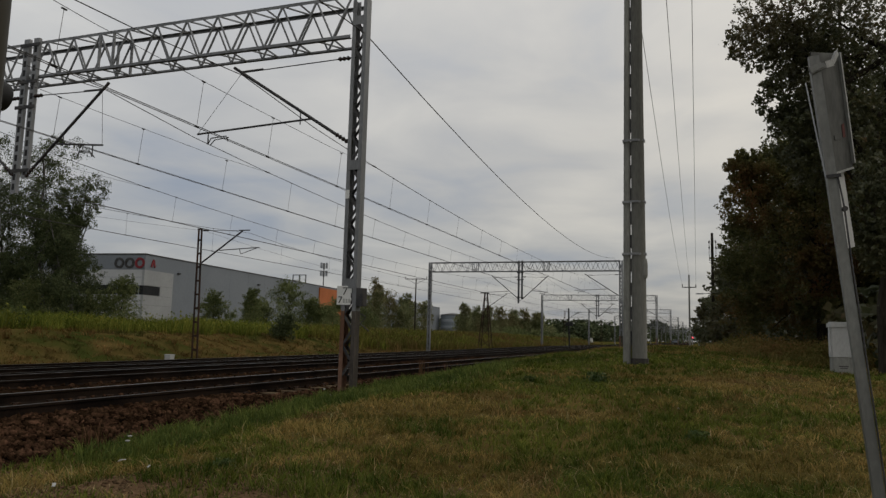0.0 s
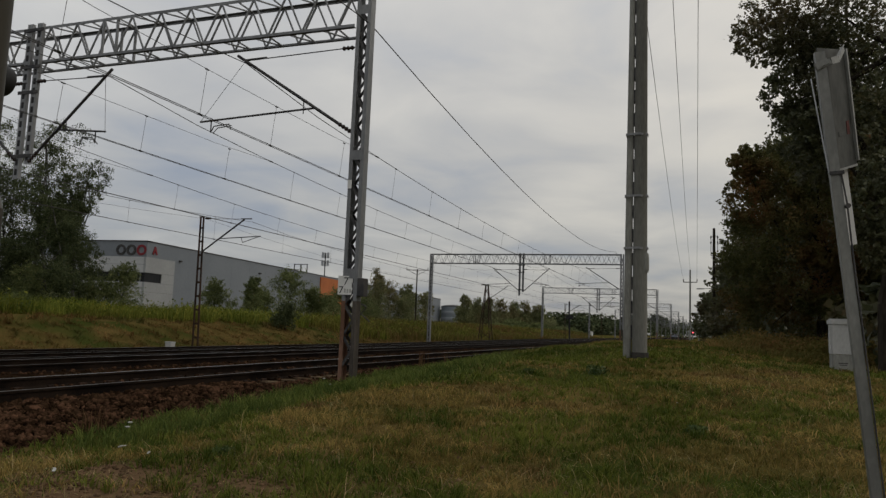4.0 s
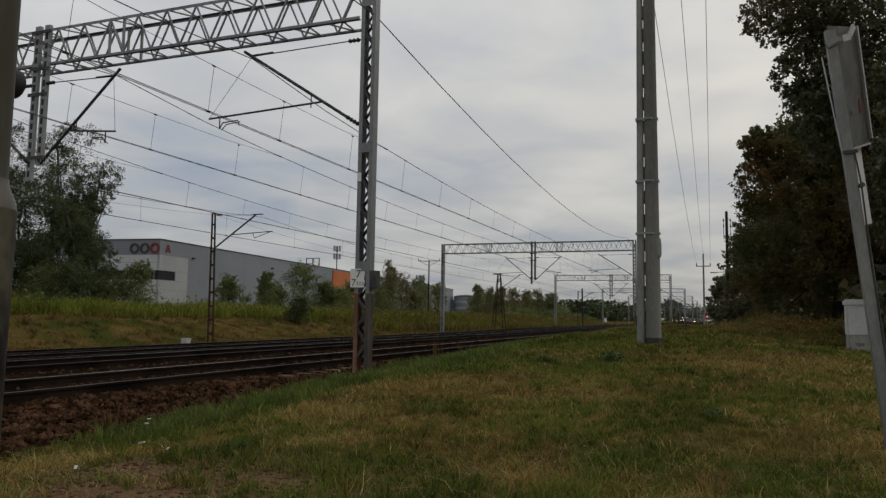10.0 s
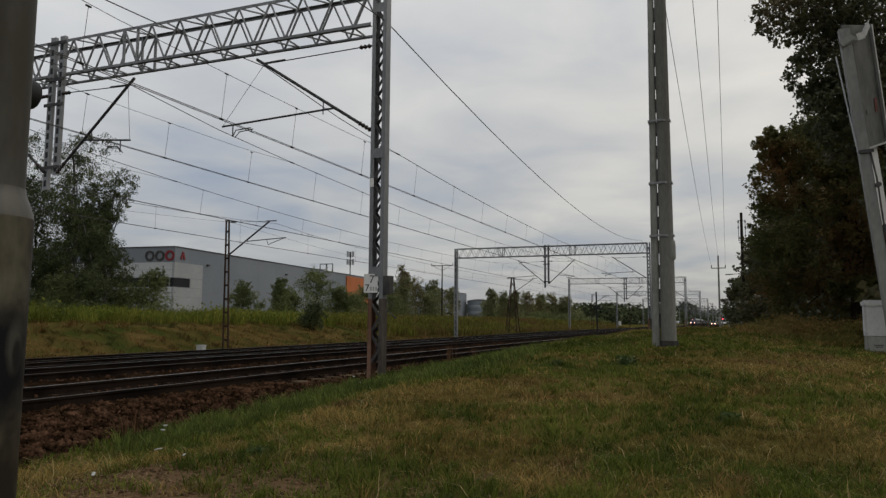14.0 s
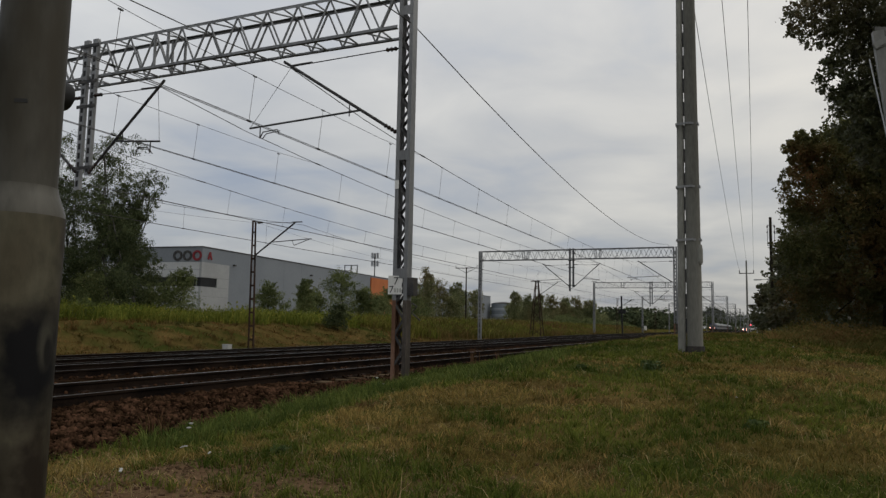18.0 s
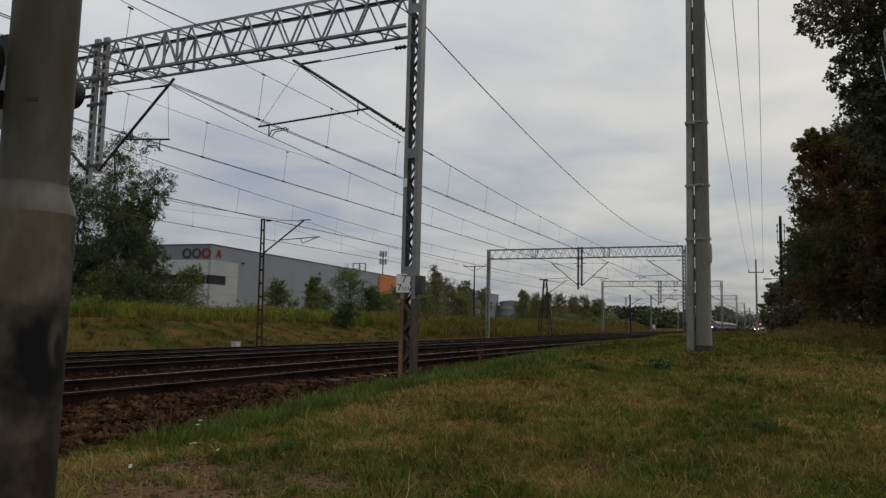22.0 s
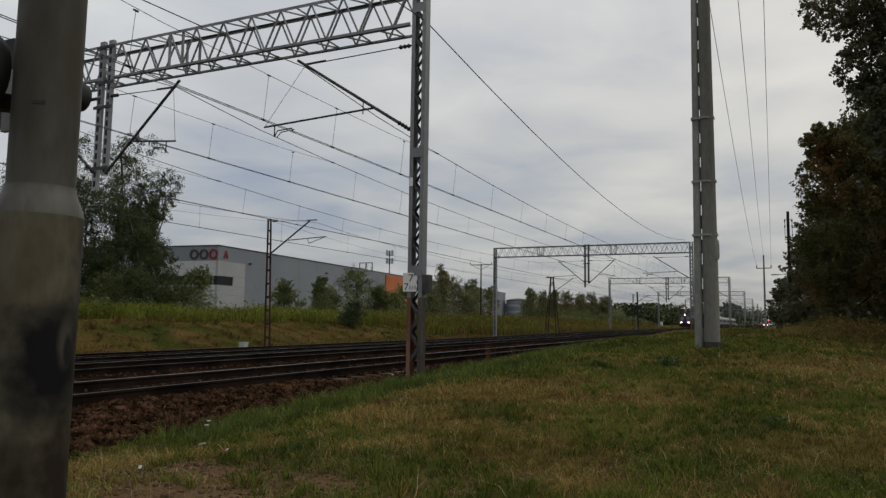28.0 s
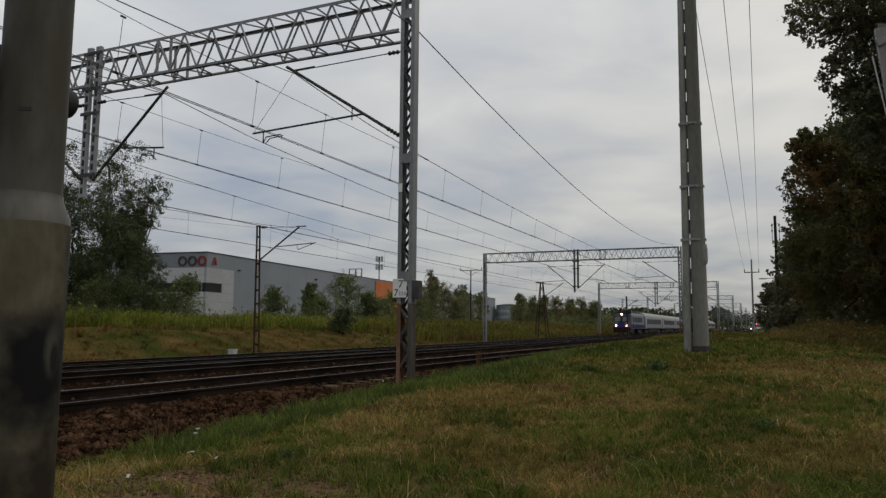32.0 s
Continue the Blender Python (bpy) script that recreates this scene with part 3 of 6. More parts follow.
def build_gantry(detail, lip):
    g = thing("catenary_gantry", "grey lattice steel portal gantry spanning the tracks with wire brackets", "gantry", (0, 0, 0), "line of gantries")
    lattice_post("post", g, POST_R, 0, -1.15, 7.08, True, lip)
    lattice_post("post", g, POST_L, 0, -1.5, 7.08, False, lip)
    xa, xb = POST_L + 0.1, POST_R - 0.1
    hw = BEAM_W / 2
    for y in (-hw, hw):
        for z in (BEAM_Z0, BEAM_Z1):
            s = Shape()
            sy, sz = (1 if y < 0 else -1), (1 if z == BEAM_Z0 else -1)
            s.box(xa, min(y, y + sy * 0.008), min(z, z + sz * 0.07), xb, max(y, y + sy * 0.008), max(z, z + sz * 0.07))
            s.box(xa, min(y, y + sy * 0.07), min(z, z + sz * 0.008), xb, max(y, y + sy * 0.07), max(z, z + sz * 0.008))
            part("beam_chord", s, STEEL, g)
    bays = 21
    w = (xb - xa) / bays
    up = Shape().bar((0, 0, BEAM_Z0 + 0.03), (w / 2, 0, BEAM_Z1 - 0.03), 0.032, 0.036, (0, 1, 0)).mesh("side_brace", STEEL)
    dn = Shape().bar((0, 0, BEAM_Z1 - 0.03), (w / 2, 0, BEAM_Z0 + 0.03), 0.032, 0.036, (0, 1, 0)).mesh("side_brace", STEEL)
    fl = Shape().bar((0, -hw, 0), (w / 2, hw, 0), 0.028, 0.028).mesh("cross_brace", STEEL)
    fr = Shape().bar((0, -hw, 0), (0, hw, 0), 0.028, 0.028).mesh("cross_brace", STEEL)
    vt = Shape().bar((0, 0, BEAM_Z0), (0, 0, BEAM_Z1), 0.05, 0.05, (0, 1, 0)).mesh("beam_upright", STEEL)
    todo = []
    for i in range(bays):
        x = xa + i * w
        for y in (-hw + 0.02, hw - 0.02):
            a, b = (dn, up) if y < 0 else (up, dn)
            todo += [("side_brace", a, (x, y, 0)), ("side_brace", b, (x + w / 2, y, 0))]
        for z in (BEAM_Z0 + 0.03, BEAM_Z1 - 0.03):
            todo += [("cross_brace", fl, (x, 0, z)), ("cross_brace", fr, (x + w / 2, 0, z))]
        if i in (5, 13):
            for y in (-hw + 0.02, hw - 0.02):
                todo += [("beam_upright", vt, (x, y, 0)), ("beam_upright", vt, (x + w / 2, y, 0))]
    if detail:
        for nm, me, at in todo:
            o = new(nm, me)
            o.parent, o.location = g, at
    else:
        for nm in ("side_brace", "cross_brace", "beam_upright"):
            s = Shape()
            for n2, me, at in todo:
                if n2 == nm:
                    s.add([v.co + Vector(at) for v in me.vertices], [tuple(p.vertices) for p in me.polygons])
            tagged(part(nm, s, STEEL, g), kind="stuff")
    # the drop column between the middle tracks: two perforated channels
    yc = -hw - 0.09
    for sx, zb in ((-0.17, 3.2), (0.15, 3.55)):
        col = part("drop_column", Shape().box(sx - 0.085, 0, zb, sx + 0.085, 0.015, 7.12).box(sx - 0.085, 0.015, zb, sx - 0.075, 0.09, 7.12).box(sx + 0.075, 0.015, zb, sx + 0.085, 0.09, 7.12), STEEL, g, "hanging slotted steel channel")
        col.location = (DROP_X, yc, 0)
        if detail:
            for i in range(int((7.0 - zb) / 0.24)):
                part("slot", Shape().box(sx - 0.042, -0.0035, zb + 0.08 + i * 0.24, sx + 0.042, -0.0005, zb + 0.235 + i * 0.24), BLACK, col, "dark punched slot")
    for zz in (6.0, 6.95, 5.35, 3.75):
        part("clamp", Shape().box(-0.34, -0.03, zz - 0.04, 0.3, -0.006, zz + 0.04), STEEL_DARK, g).location = (DROP_X, yc, 0)
    cantilever(g, POST_R, -1, 2.95, 5.76, 3.94, 4.5, -10.4)
    cantilever(g, DROP_X, 1, 2.40, 5.56, 3.55, 4.3, -13.5, yc)
    cantilever(g, DROP_X, -1, 2.5, 5.55, 3.6, 4.25, -19.0, yc)
    return g


g1 = build_gantry(True, 0.082)
g1.location.y = GANTRY_Y[0]
g2 = build_gantry(True, 0.05)
g2.location = (0, GANTRY_Y[1], -0.09)
far = build_gantry(False, 0.05)
far.location.y = GANTRY_Y[2]
for y in GANTRY_Y[3:] + [GANTRY_Y[0] - 51.75]:
    copy_thing(far, Matrix.Translation((0, y, 0)))


# ---- contact and messenger wires with droppers and stitch wires ----
def build_catenary(x, xm, zw, zc, ys, sag=0.8, stitch=7.0):
    ln = thing("catenary_wire_run", "dark overhead contact wire hung from a sagging messenger wire", "overhead wire", (0, 0, 0), "overhead wires")
    for i in range(len(ys) - 1):
        ya, yb = ys[i], ys[i + 1]
        near = ya < 120

        def low(y):
            return Vector((x, y, zw))

        def top(y):
            t = (y - ya) / (yb - ya)
            return Vector((xm, y, zc - sag * max(0.0, 4 * t * (1 - t)) ** 0.7))

        for e in ((-0.035, 0.035) if near else (0,)):
            part("contact_wire", Shape().rod(low(ya) + Vector((e, 0, 0)), low(yb) + Vector((e, 0, 0)), 0.0085 if near else 0.014, n=4), WIRE, ln)
        part("messenger_wire", Shape().tube([top(ya + (yb - ya) * j / 16) for j in range(17)], 0.0105 if near else 0.014, 4), WIRE, ln)
        if not ya < 220:
            continue
        zs = zc - 0.6
        if stitch:
            for y0, sg in ((ya, 1), (yb, -1)):
                e = top(y0 + sg * stitch)
                part("stitch_wire", Shape().tube([Vector((xm, y0, zs)), Vector((xm, y0 + sg * stitch * 0.6, zs + 0.02)), e], 0.006, 4), WIRE, ln)
                part("stitch_clamp", Shape().rod(e - Vector((0, 0.12, 0)), e + Vector((0, 0.12, 0)), 0.022), WIRE, ln)
        ds = [(ya + 1.3, zs), (ya + 4.8, zs), (yb - 1.3, zs), (yb - 4.8, zs)] if stitch else [(ya + 3.0, None), (yb - 3.0, None)]
        k = 11
        ds += [(ya + 8.5 + (yb - ya - 17) * j / (k - 1), None) for j in range(k)]
        for y, z in ds:
            u = top(y) if z is None else Vector((xm, y, z))
            part("dropper", Shape().rod(low(y), u, 0.0045 if near else 0.007, n=4).rod(low(y) - Vector((0, 0.05, 0)), low(y) + Vector((0, 0.05, 0)), 0.025)
                 .rod(u - Vector((0, 0.05, 0)), u + Vector((0, 0.05, 0)), 0.018), WIRE, ln)
    return ln


WY = [GANTRY_Y[0] - 51.75] + GANTRY_Y
build_catenary(-9.75, -9.65, 4.15, 5.7, WY)
build_catenary(-13.65, -13.55, 4.2, 5.72, WY)
build_catenary(-18.6, -18.5, 3.98, 5.5, WY, 0.92)
MY = [31.4 + 53.6 * i for i in range(-1, 10)]
build_catenary(-21.9, -21.9, 3.72, 5.0, MY, 0.6, 0)

# earth wires along the gantries and the outer masts
ew = thing("earth_wire", "single dark wire strung between the gantry tops", "wire")
for ya, yb in zip(WY, WY[1:]):
    za, zb = (6.3 if abs(y - GANTRY_Y[0]) < 1 else 7.2 for y in (ya, yb))
    xa, xb = (POST_R + 0.1 if abs(y - GANTRY_Y[0]) < 1 else POST_R - 0.6 for y in (ya, yb))
    part("wire_span", Shape().tube([Vector((xa + (xb - xa) * j / 14, ya + (yb - ya) * j / 14, za + (zb - za) * j / 14 - 1.25 * 4 * (j / 14) * (1 - j / 14))) for j in range(15)], 0.012, 12), WIRE, ew, smooth=True)
ew = thing("mast_wire", "thin dark wire strung between the outer masts", "wire")
for ya, yb in zip(MY, MY[1:]):
    part("wire_span", Shape().tube([Vector((-24.8, ya + (yb - ya) * j / 12, 5.2 - 0.9 * 4 * (j / 12) * (1 - j / 12))) for j in range(13)], 0.007, 4), WIRE, ew)


# ---- rusty masts of the outer track ----
def build_mast(height=6.85):
    m = thing("catenary_mast", "rusty twin-angle iron mast with a bracket for the outer wire", "mast", (0, 0, 0), "outer masts")
    for sx in (-0.11, 0.11):
        part("mast_leg", Shape().bar((sx * 1.5, 0, -0.3), (sx * 0.8, 0, height), 0.07, 0.07, (0, 1, 0)), RUST, m)
    for i in range(9):
        z = 0.5 + i * 0.72
        f = 1.5 - 0.7 * z / height
        part("mast_batten", Shape().box(-0.11 * f, -0.045, z - 0.05, 0.11 * f, -0.03, z + 0.05), RUST, m)
    part("mast_cap", Shape().box(-0.14, -0.06, height - 0.02, 0.14, 0.06, height + 0.03), RUST, m)
    part("raking_tube", Shape().rod((0.1, 0, height - 1.85), (2.65, 0, height - 0.22), 0.045, n=8).rod((2.45, 0, height - 0.18), (3.1, 0, height - 0.2), 0.03), STEEL_DARK, m, "dark raking tube")
    part("stay_rod", Shape().rod((0.1, 0, height - 0.08), (2.6, 0, height - 0.2), 0.012), STEEL_DARK, m)
    part("insulator", insulator((0.2, 0, height - 0.08), (0.55, 0, height - 0.08), 0.06), PORCELAIN, m, "brown ribbed insulator")
    part("registration_arm", Shape().rod((1.25, 0, height - 1.18), (3.7, 0, height - 1.12), 0.024).rod((3.6, 0, height - 1.13), (2.6, 0, height - 1.42), 0.018).rod((2.6, 0, height - 1.42), (2.5, 0, height - 1.16), 0.016), STEEL_DARK, m)
    return m


m1 = build_mast()
m1.matrix_basis = pose(-24.9, MY[1], -1.55, 0, -1.2)
for y in MY[3:]:
    copy_thing(m1, pose(-24.9, y, -1.55))


def build_anchor_mast(height=6.85):
    m = thing("anchor_mast", "rusty four-legged pyramid mast with a bracket", "mast", (-24.9, MY[2], -1.55))
    for sx in (-1, 1):
        for sy in (-1, 1):
            part("mast_leg", Shape().bar((sx * 0.75, sy * 0.75, -0.3), (sx * 0.14, sy * 0.14, height), 0.08, 0.08, (0, 1, 0)), RUST, m)
    for i in range(6):
        za, zb = 0.4 + i * 1.0, 1.4 + i * 1.0
        ra, rb = (0.75 - 0.61 * z / height for z in (za, zb))
        for k in range(2):
            f = 1 if (i + k) % 2 else -1
            part("mast_brace", Shape().bar((-ra * f, ra if k else -ra, za), (rb * f, rb if k else -rb, zb), 0.05, 0.05), RUST, m)
            part("mast_brace", Shape().bar((ra if k else -ra, -ra * f, za), (rb if k else -rb, rb * f, zb), 0.05, 0.05), RUST, m)
    part("mast_cap", Shape().box(-0.75, -0.1, height - 0.02, 0.3, 0.1, height + 0.06), RUST, m)
    part("raking_tube", Shape().rod((0.2, 0, height - 1.75), (2.6, 0, height - 0.1), 0.035, n=8).rod((2.4, 0, height - 0.06), (3.1, 0, height - 0.06), 0.025), STEEL_DARK, m, "dark raking tube")
    part("stay_rod", Shape().rod((0.1, 0, height - 0.08), (2.6, 0, height - 0.2), 0.012), STEEL_DARK, m)


build_anchor_mast()


# ---- concrete line pole: two strapped concrete posts with spacers between ----
CONCRETE_DARK = surface("pole_concrete_dark", (0.11, 0.108, 0.096), (0.185, 0.182, 0.162), 0.9, 0.0, 1.2, 30, 0.25, 0.2, contrast=(0.3, 0.7), c3=(0.10, 0.075, 0.055), c3scale=1.5, c3range=(0.55, 0.75), spec=0.1)
UNDERCOAT = surface("bitumen", (0.02, 0.018, 0.016), (0.05, 0.045, 0.04), 0.9, 0.0, 3, 30, 0.2)


def build_concrete_pole():
    p = thing("concrete_pole", "tall grey twin concrete pole strapped with steel bands", "utility pole", (-1.32, 15.5, -0.42))
    H = 11.0

    def post(x0, x1, k0, k1, dy):
        s = Shape()
        c = 0.03
        vs = []
        for z, k in ((-0.6, k0), (H, k1)):
            a, b, e = x0 * k, x1 * k, dy * k
            vs += [(a + c, -e, z), (b - c, -e, z), (b, -e + c, z), (b, e - c, z), (b - c, e, z), (a + c, e, z), (a, e - c, z), (a, -e + c, z)]
        return s.add(vs, [tuple(range(7, -1, -1)), tuple(range(8, 16))] + [(i, (i + 1) % 8, 8 + (i + 1) % 8, 8 + i) for i in range(8)])

    part("narrow_post", post(-0.245, -0.093, 1.0, 0.66, 0.12), CONCRETE, p, "paler narrow concrete post")
    s = Shape()
    prof = []
    for z, k in ((-0.6, 1.0), (H, 0.66)):
        prof.append((z, k))
    n = 20
    vs = []
    for z, k in prof:
        for i in range(n):
            t = 2 * math.pi * i / n
            vs.append(((0.085 + 0.155 * math.copysign(abs(math.cos(t)) ** 0.6, math.cos(t))) * k, 0.17 * math.copysign(abs(math.sin(t)) ** 0.6, math.sin(t)) * k, z))
    s.add(vs, [tuple(range(n - 1, -1, -1)), tuple(range(n, 2 * n))] + [(i, (i + 1) % n, n + (i + 1) % n, n + i) for i in range(n)])
    part("broad_post", s, CONCRETE_DARK, p, "darker broad rounded concrete post", True)
    for i in range(22):
        z = 0.35 + i * 0.5
        k = 1 - 0.34 * (z + 0.6) / (H + 0.6)
        part("spacer", Shape().box(-0.11 * k, -0.09 * k, z, -0.06 * k, 0.09 * k, z + 0.26), STEEL_DARK, p)
    for z in (2.2, 3.3, 4.62, 9.2):
        k = 1 - 0.34 * (z + 0.6) / (H + 0.6)
        s = Shape()
        for a, b in (((-0.26, -0.18), (0.1, -0.19)), ((0.1, -0.19), (0.255, -0.1)), ((0.255, -0.1), (0.255, 0.1)), ((-0.26, -0.18), (-0.26, 0.14))):
            s.bar((a[0] * k, a[1] * k, z), (b[0] * k, b[1] * k, z + 0.01), 0.012, 0.045)
        part("steel_band", s, STEEL, p)
    part("cable_sleeve", Shape().lathe([(0.06, 1.7), (0.075, 1.76), (0.075, 2.0), (0.06, 2.1)], 12, (0.19, -0.08, 0)), CONCRETE, p)
    part("dark_footing", Shape().box(-0.075, -0.185, -0.5, 0.258, 0.185, 0.06, 0.06), UNDERCOAT, p, "dark bitumen-coated footing")
    part("crossarm", Shape().box(-0.35, -0.05, 9.85, 1.3, 0.05, 9.95), GALV, p)


build_concrete_pole()


def wire(name, label, a, b, sag, r=0.009, n=14):
    a, b = Vector(a), Vector(b)
    pts = [a.lerp(b, i / n) - Vector((0, 0, 4 * sag * (i / n) * (1 - i / n))) for i in range(n + 1)]
    return tagged(part(name, Shape().tube(pts, r, 12), WIRE, smooth=True), label, "wire", "power line wires")


def build_t_pole(x, y, z0, z1, arm_z, half, label, wood=True, braces=False):
    p = thing("utility_pole", label, "utility pole", (x, y, z0))
    part("shaft", Shape().rod((0, 0, -0.5), (0, 0, z1 - z0), 0.13, 0.09, 8), BARK if wood else CONCRETE, p)
    part("crossarm", Shape().box(-half, -0.05, arm_z - z0 - 0.05, half, 0.05, arm_z - z0 + 0.05), STEEL_DARK, p)
    for e in (-half + 0.05, half - 0.05):
        part("pin_insulator", Shape().lathe([(0.02, 0.05), (0.06, 0.1), (0.05, 0.3), (0.02, 0.42)], 8, (e, 0, arm_z - z0)), PORCELAIN, p)
        if braces:
            part("brace", Shape().bar((e * 0.9, 0, arm_z - z0), (0, 0, arm_z - z0 - 0.75), 0.05, 0.05), STEEL_DARK, p)


build_t_pole(-1.55, 95, -1.0, 8.3, 6.75, 0.85, "grey pole with a crossarm carrying three wires", False)
build_t_pole(-40.2, 100, -0.6, 8.4, 8.3, 1.75, "dark wooden pole with a braced crossarm", True, True)
build_t_pole(-1.0, 185, -1.2, 8.6, 7.4, 0.8, "far grey pole with a crossarm", False)
wp = thing("insulator_pole", "dark wooden pole with strings of insulators on both sides", "utility pole", (0.82, 63, 0.75))
part("shaft", Shape().rod((0, 0, -2.0), (0, 0, 8.2), 0.135, 0.105, 8), BARK, wp)
for sx in (-0.24, 0.28):
    part("insulator_string", Shape().rod((sx, 0, 5.9), (sx, 0, 7.6), 0.02).lathe([(0.03, 6.9), (0.07, 7.0), (0.03, 7.1)], 8, (sx, 0, 0)).lathe([(0.03, 7.35), (0.07, 7.45), (0.03, 7.55)], 8, (sx, 0, 0)), STEEL_DARK, wp)
    part("bracket", Shape().bar((0, 0, 5.95), (sx, 0, 5.95), 0.05, 0.05).bar((0, 0, 7.55), (sx, 0, 7.55), 0.03, 0.03), STEEL_DARK, wp)
TOP = (-1.32, 15.5, -0.42)
wire("power_wire", "thin dark wire from the concrete pole to the far pole", (-1.5, 15.5, 9.5), (-2.35, 95, 7.1), 0.9)
wire("power_wire", "thin dark wire from the concrete pole to the far pole", (-0.75, 15.5, 9.5), (-1.55, 95, 8.3), 1.0)
wire("power_wire", "thin dark wire from the concrete pole to the far pole", (-0.1, 15.5, 9.5), (-0.75, 95, 7.1), 0.9)
lamp = thing("street_lamp", "far grey street lamp with a long arm", "street lamp", (3.2, 110, -1.0))
part("shaft", Shape().rod((0, 0, -0.5), (0, 0, 8.0), 0.09, 0.06, 8), GALV, lamp)
part("arm", Shape().tube([(0, 0, 7.6), (-1.4, 0, 8.0), (-3.2, 0, 7.9)], 0.05), GALV, lamp)
part("lamp_head", Shape().box(-4.1, -0.12, 7.8, -3.1, 0.12, 7.96, 0.04), GALV, lamp)


# ---- leaning road sign seen from behind ----
def build_sign():
    s0 = thing("road_sign", "leaning galvanised sign post with the bare backs of two plates", "road sign")
    s0.matrix_basis = pose(0.80, 4.0, -1.05, 0, -5.59, 6)
    s = Shape()
    # open channel
    ring = [(-0.022, -0.004), (0.025, -0.004), (0.025, 0.03), (0.021, 0.03), (0.021, 0.001), (-0.018, 0.001), (-0.018, 0.03), (-0.022, 0.03)]
    s.add([(x, y, z) for z in (-0.3, 2.53) for x, y in ring], [tuple(reversed(range(8))), tuple(range(8, 16))] + [(i, (i + 1) % 8, 8 + (i + 1) % 8, 8 + i) for i in range(8)])
    part("post", s, SIGN_POST, s0, "open galvanised channel post")
    u = Vector((math.cos(radians(42)), math.sin(radians(42)), 0))
    nrm = Vector((u.y, -u.x, 0))
    a = Vector((0.0, 0.034, 0))

    def sheet(kz, push=0.0, thick=0.004):
        """A flat sheet in the plane of the plates, given by its corners."""
        ps = [a + u * k * 0.89 + nrm * push + Vector((0, 0, z)) for k, z in kz]
        m = len(ps)
        return Shape().add(ps + [p - nrm * thick for p in ps], [tuple(range(m)), tuple(range(2 * m - 1, m - 1, -1))] + [(i, m + i, m + (i + 1) % m, (i + 1) % m) for i in range(m)])

    part("sign_plate", sheet([(0.0, 1.905), (0.225, 1.955), (0.245, 1.985), (0.268, 2.592), (0.0, 2.565)]), SIGN_BACK, s0, "bare grey back of the larger plate")
    part("plate_rim", sheet([(0.236, 1.985), (0.247, 1.985), (0.27, 2.592), (0.258, 2.592)], 0.014, 0.016), SIGN_POST, s0)
    part("plate_rim", sheet([(0.0, 1.905), (0.225, 1.955), (0.225, 1.965), (0.0, 1.915)], 0.012, 0.014), SIGN_POST, s0)
    part("side_plate", Shape().bar((-0.049, 0.02, 2.40), (-0.027, 0.0, 1.9), 0.014, 0.003, (1, 0, 0)), GALV, s0, "edge-on side plate")
    part("lower_plate", sheet([(0.03, 1.53), (0.178, 1.55), (0.178, 1.99), (0.03, 1.97)], -0.02), CABINET, s0, "narrow pale lower plate")
    part("clamp", Shape().box(-0.026, -0.014, 1.888, 0.04, -0.005, 1.905), STEEL_DARK, s0)
    part("clamp", Shape().bar((-0.03, -0.012, 2.45), (0.03, -0.012, 2.475), 0.016, 0.03), SIGN_POST, s0)
    part("bent_strip", Shape().bar((-0.03, -0.012, 2.445), (0.045, -0.004, 2.472), 0.012, 0.03).bar((0.045, -0.004, 2.472), (0.10, 0.06, 2.50), 0.012, 0.034).bar((0.10, 0.06, 2.50), (0.15, 0.13, 2.575), 0.012, 0.026), SIGN_POST, s0, "torn bent metal strip")
    part("cable", Shape().tube([(0.026, -0.01, 1.888), (0.033, -0.012, 1.76), (0.034, -0.012, 1.72), (0.031, -0.01, 1.5), (0.03, -0.01, 0.2)], 0.0045), STEEL_DARK, s0)
    part("bolt", Shape().lathe([(0.013, -0.012), (0.013, 0.012)], 8, (0.034, -0.014, 1.725), "y"), STEEL_DARK, s0)
    part("sticker", sheet([(0.182, 2.12), (0.208, 2.125), (0.212, 2.2), (0.186, 2.19)], 0.003, 0.002), STICKER, s0, "small faded red sticker")
    part("sticker", sheet([(0.1, 2.1), (0.17, 2.115), (0.17, 2.15), (0.1, 2.125)], 0.003, 0.002), SIGN_BACK, s0, "torn grey sticker")


build_sign()


def build_cabinet():
    c = thing("telecom_cabinet", "pale grey plastic roadside telecom cabinet on a plinth", "cabinet")
    c.matrix_basis = pose(3.47, 22.0, -0.78, 0, 0, 4) @ Matrix.Diagonal((1.05, 1.05, 1.1, 1))
    part("plinth", Shape().box(-0.24, -0.16, -0.3, 0.24, 0.16, 0.42, 0.015), CONCRETE, c, "grey plinth with a faint label")
    part("body", Shape().box(-0.25, -0.17, 0.43, 0.25, 0.17, 1.15, 0.02), CABINET, c)
    part("roof", Shape().box(-0.285, -0.2, 1.15, 0.285, 0.2, 1.25, 0.03).box(-0.25, -0.17, 1.25, 0.25, 0.17, 1.28, 0.03), CABINET, c, "overhanging cap")
    part("door_edge", Shape().box(-0.288, -0.15, 0.5, -0.25, 0.0, 1.12, 0.01), CABINET, c)
    part("label_bars", Shape().box(-0.1, -0.166, 0.2, 0.12, -0.161, 0.225).box(-0.08, -0.166, 0.16, 0.1, -0.161, 0.18), STEEL_DARK, c)


build_cabinet()


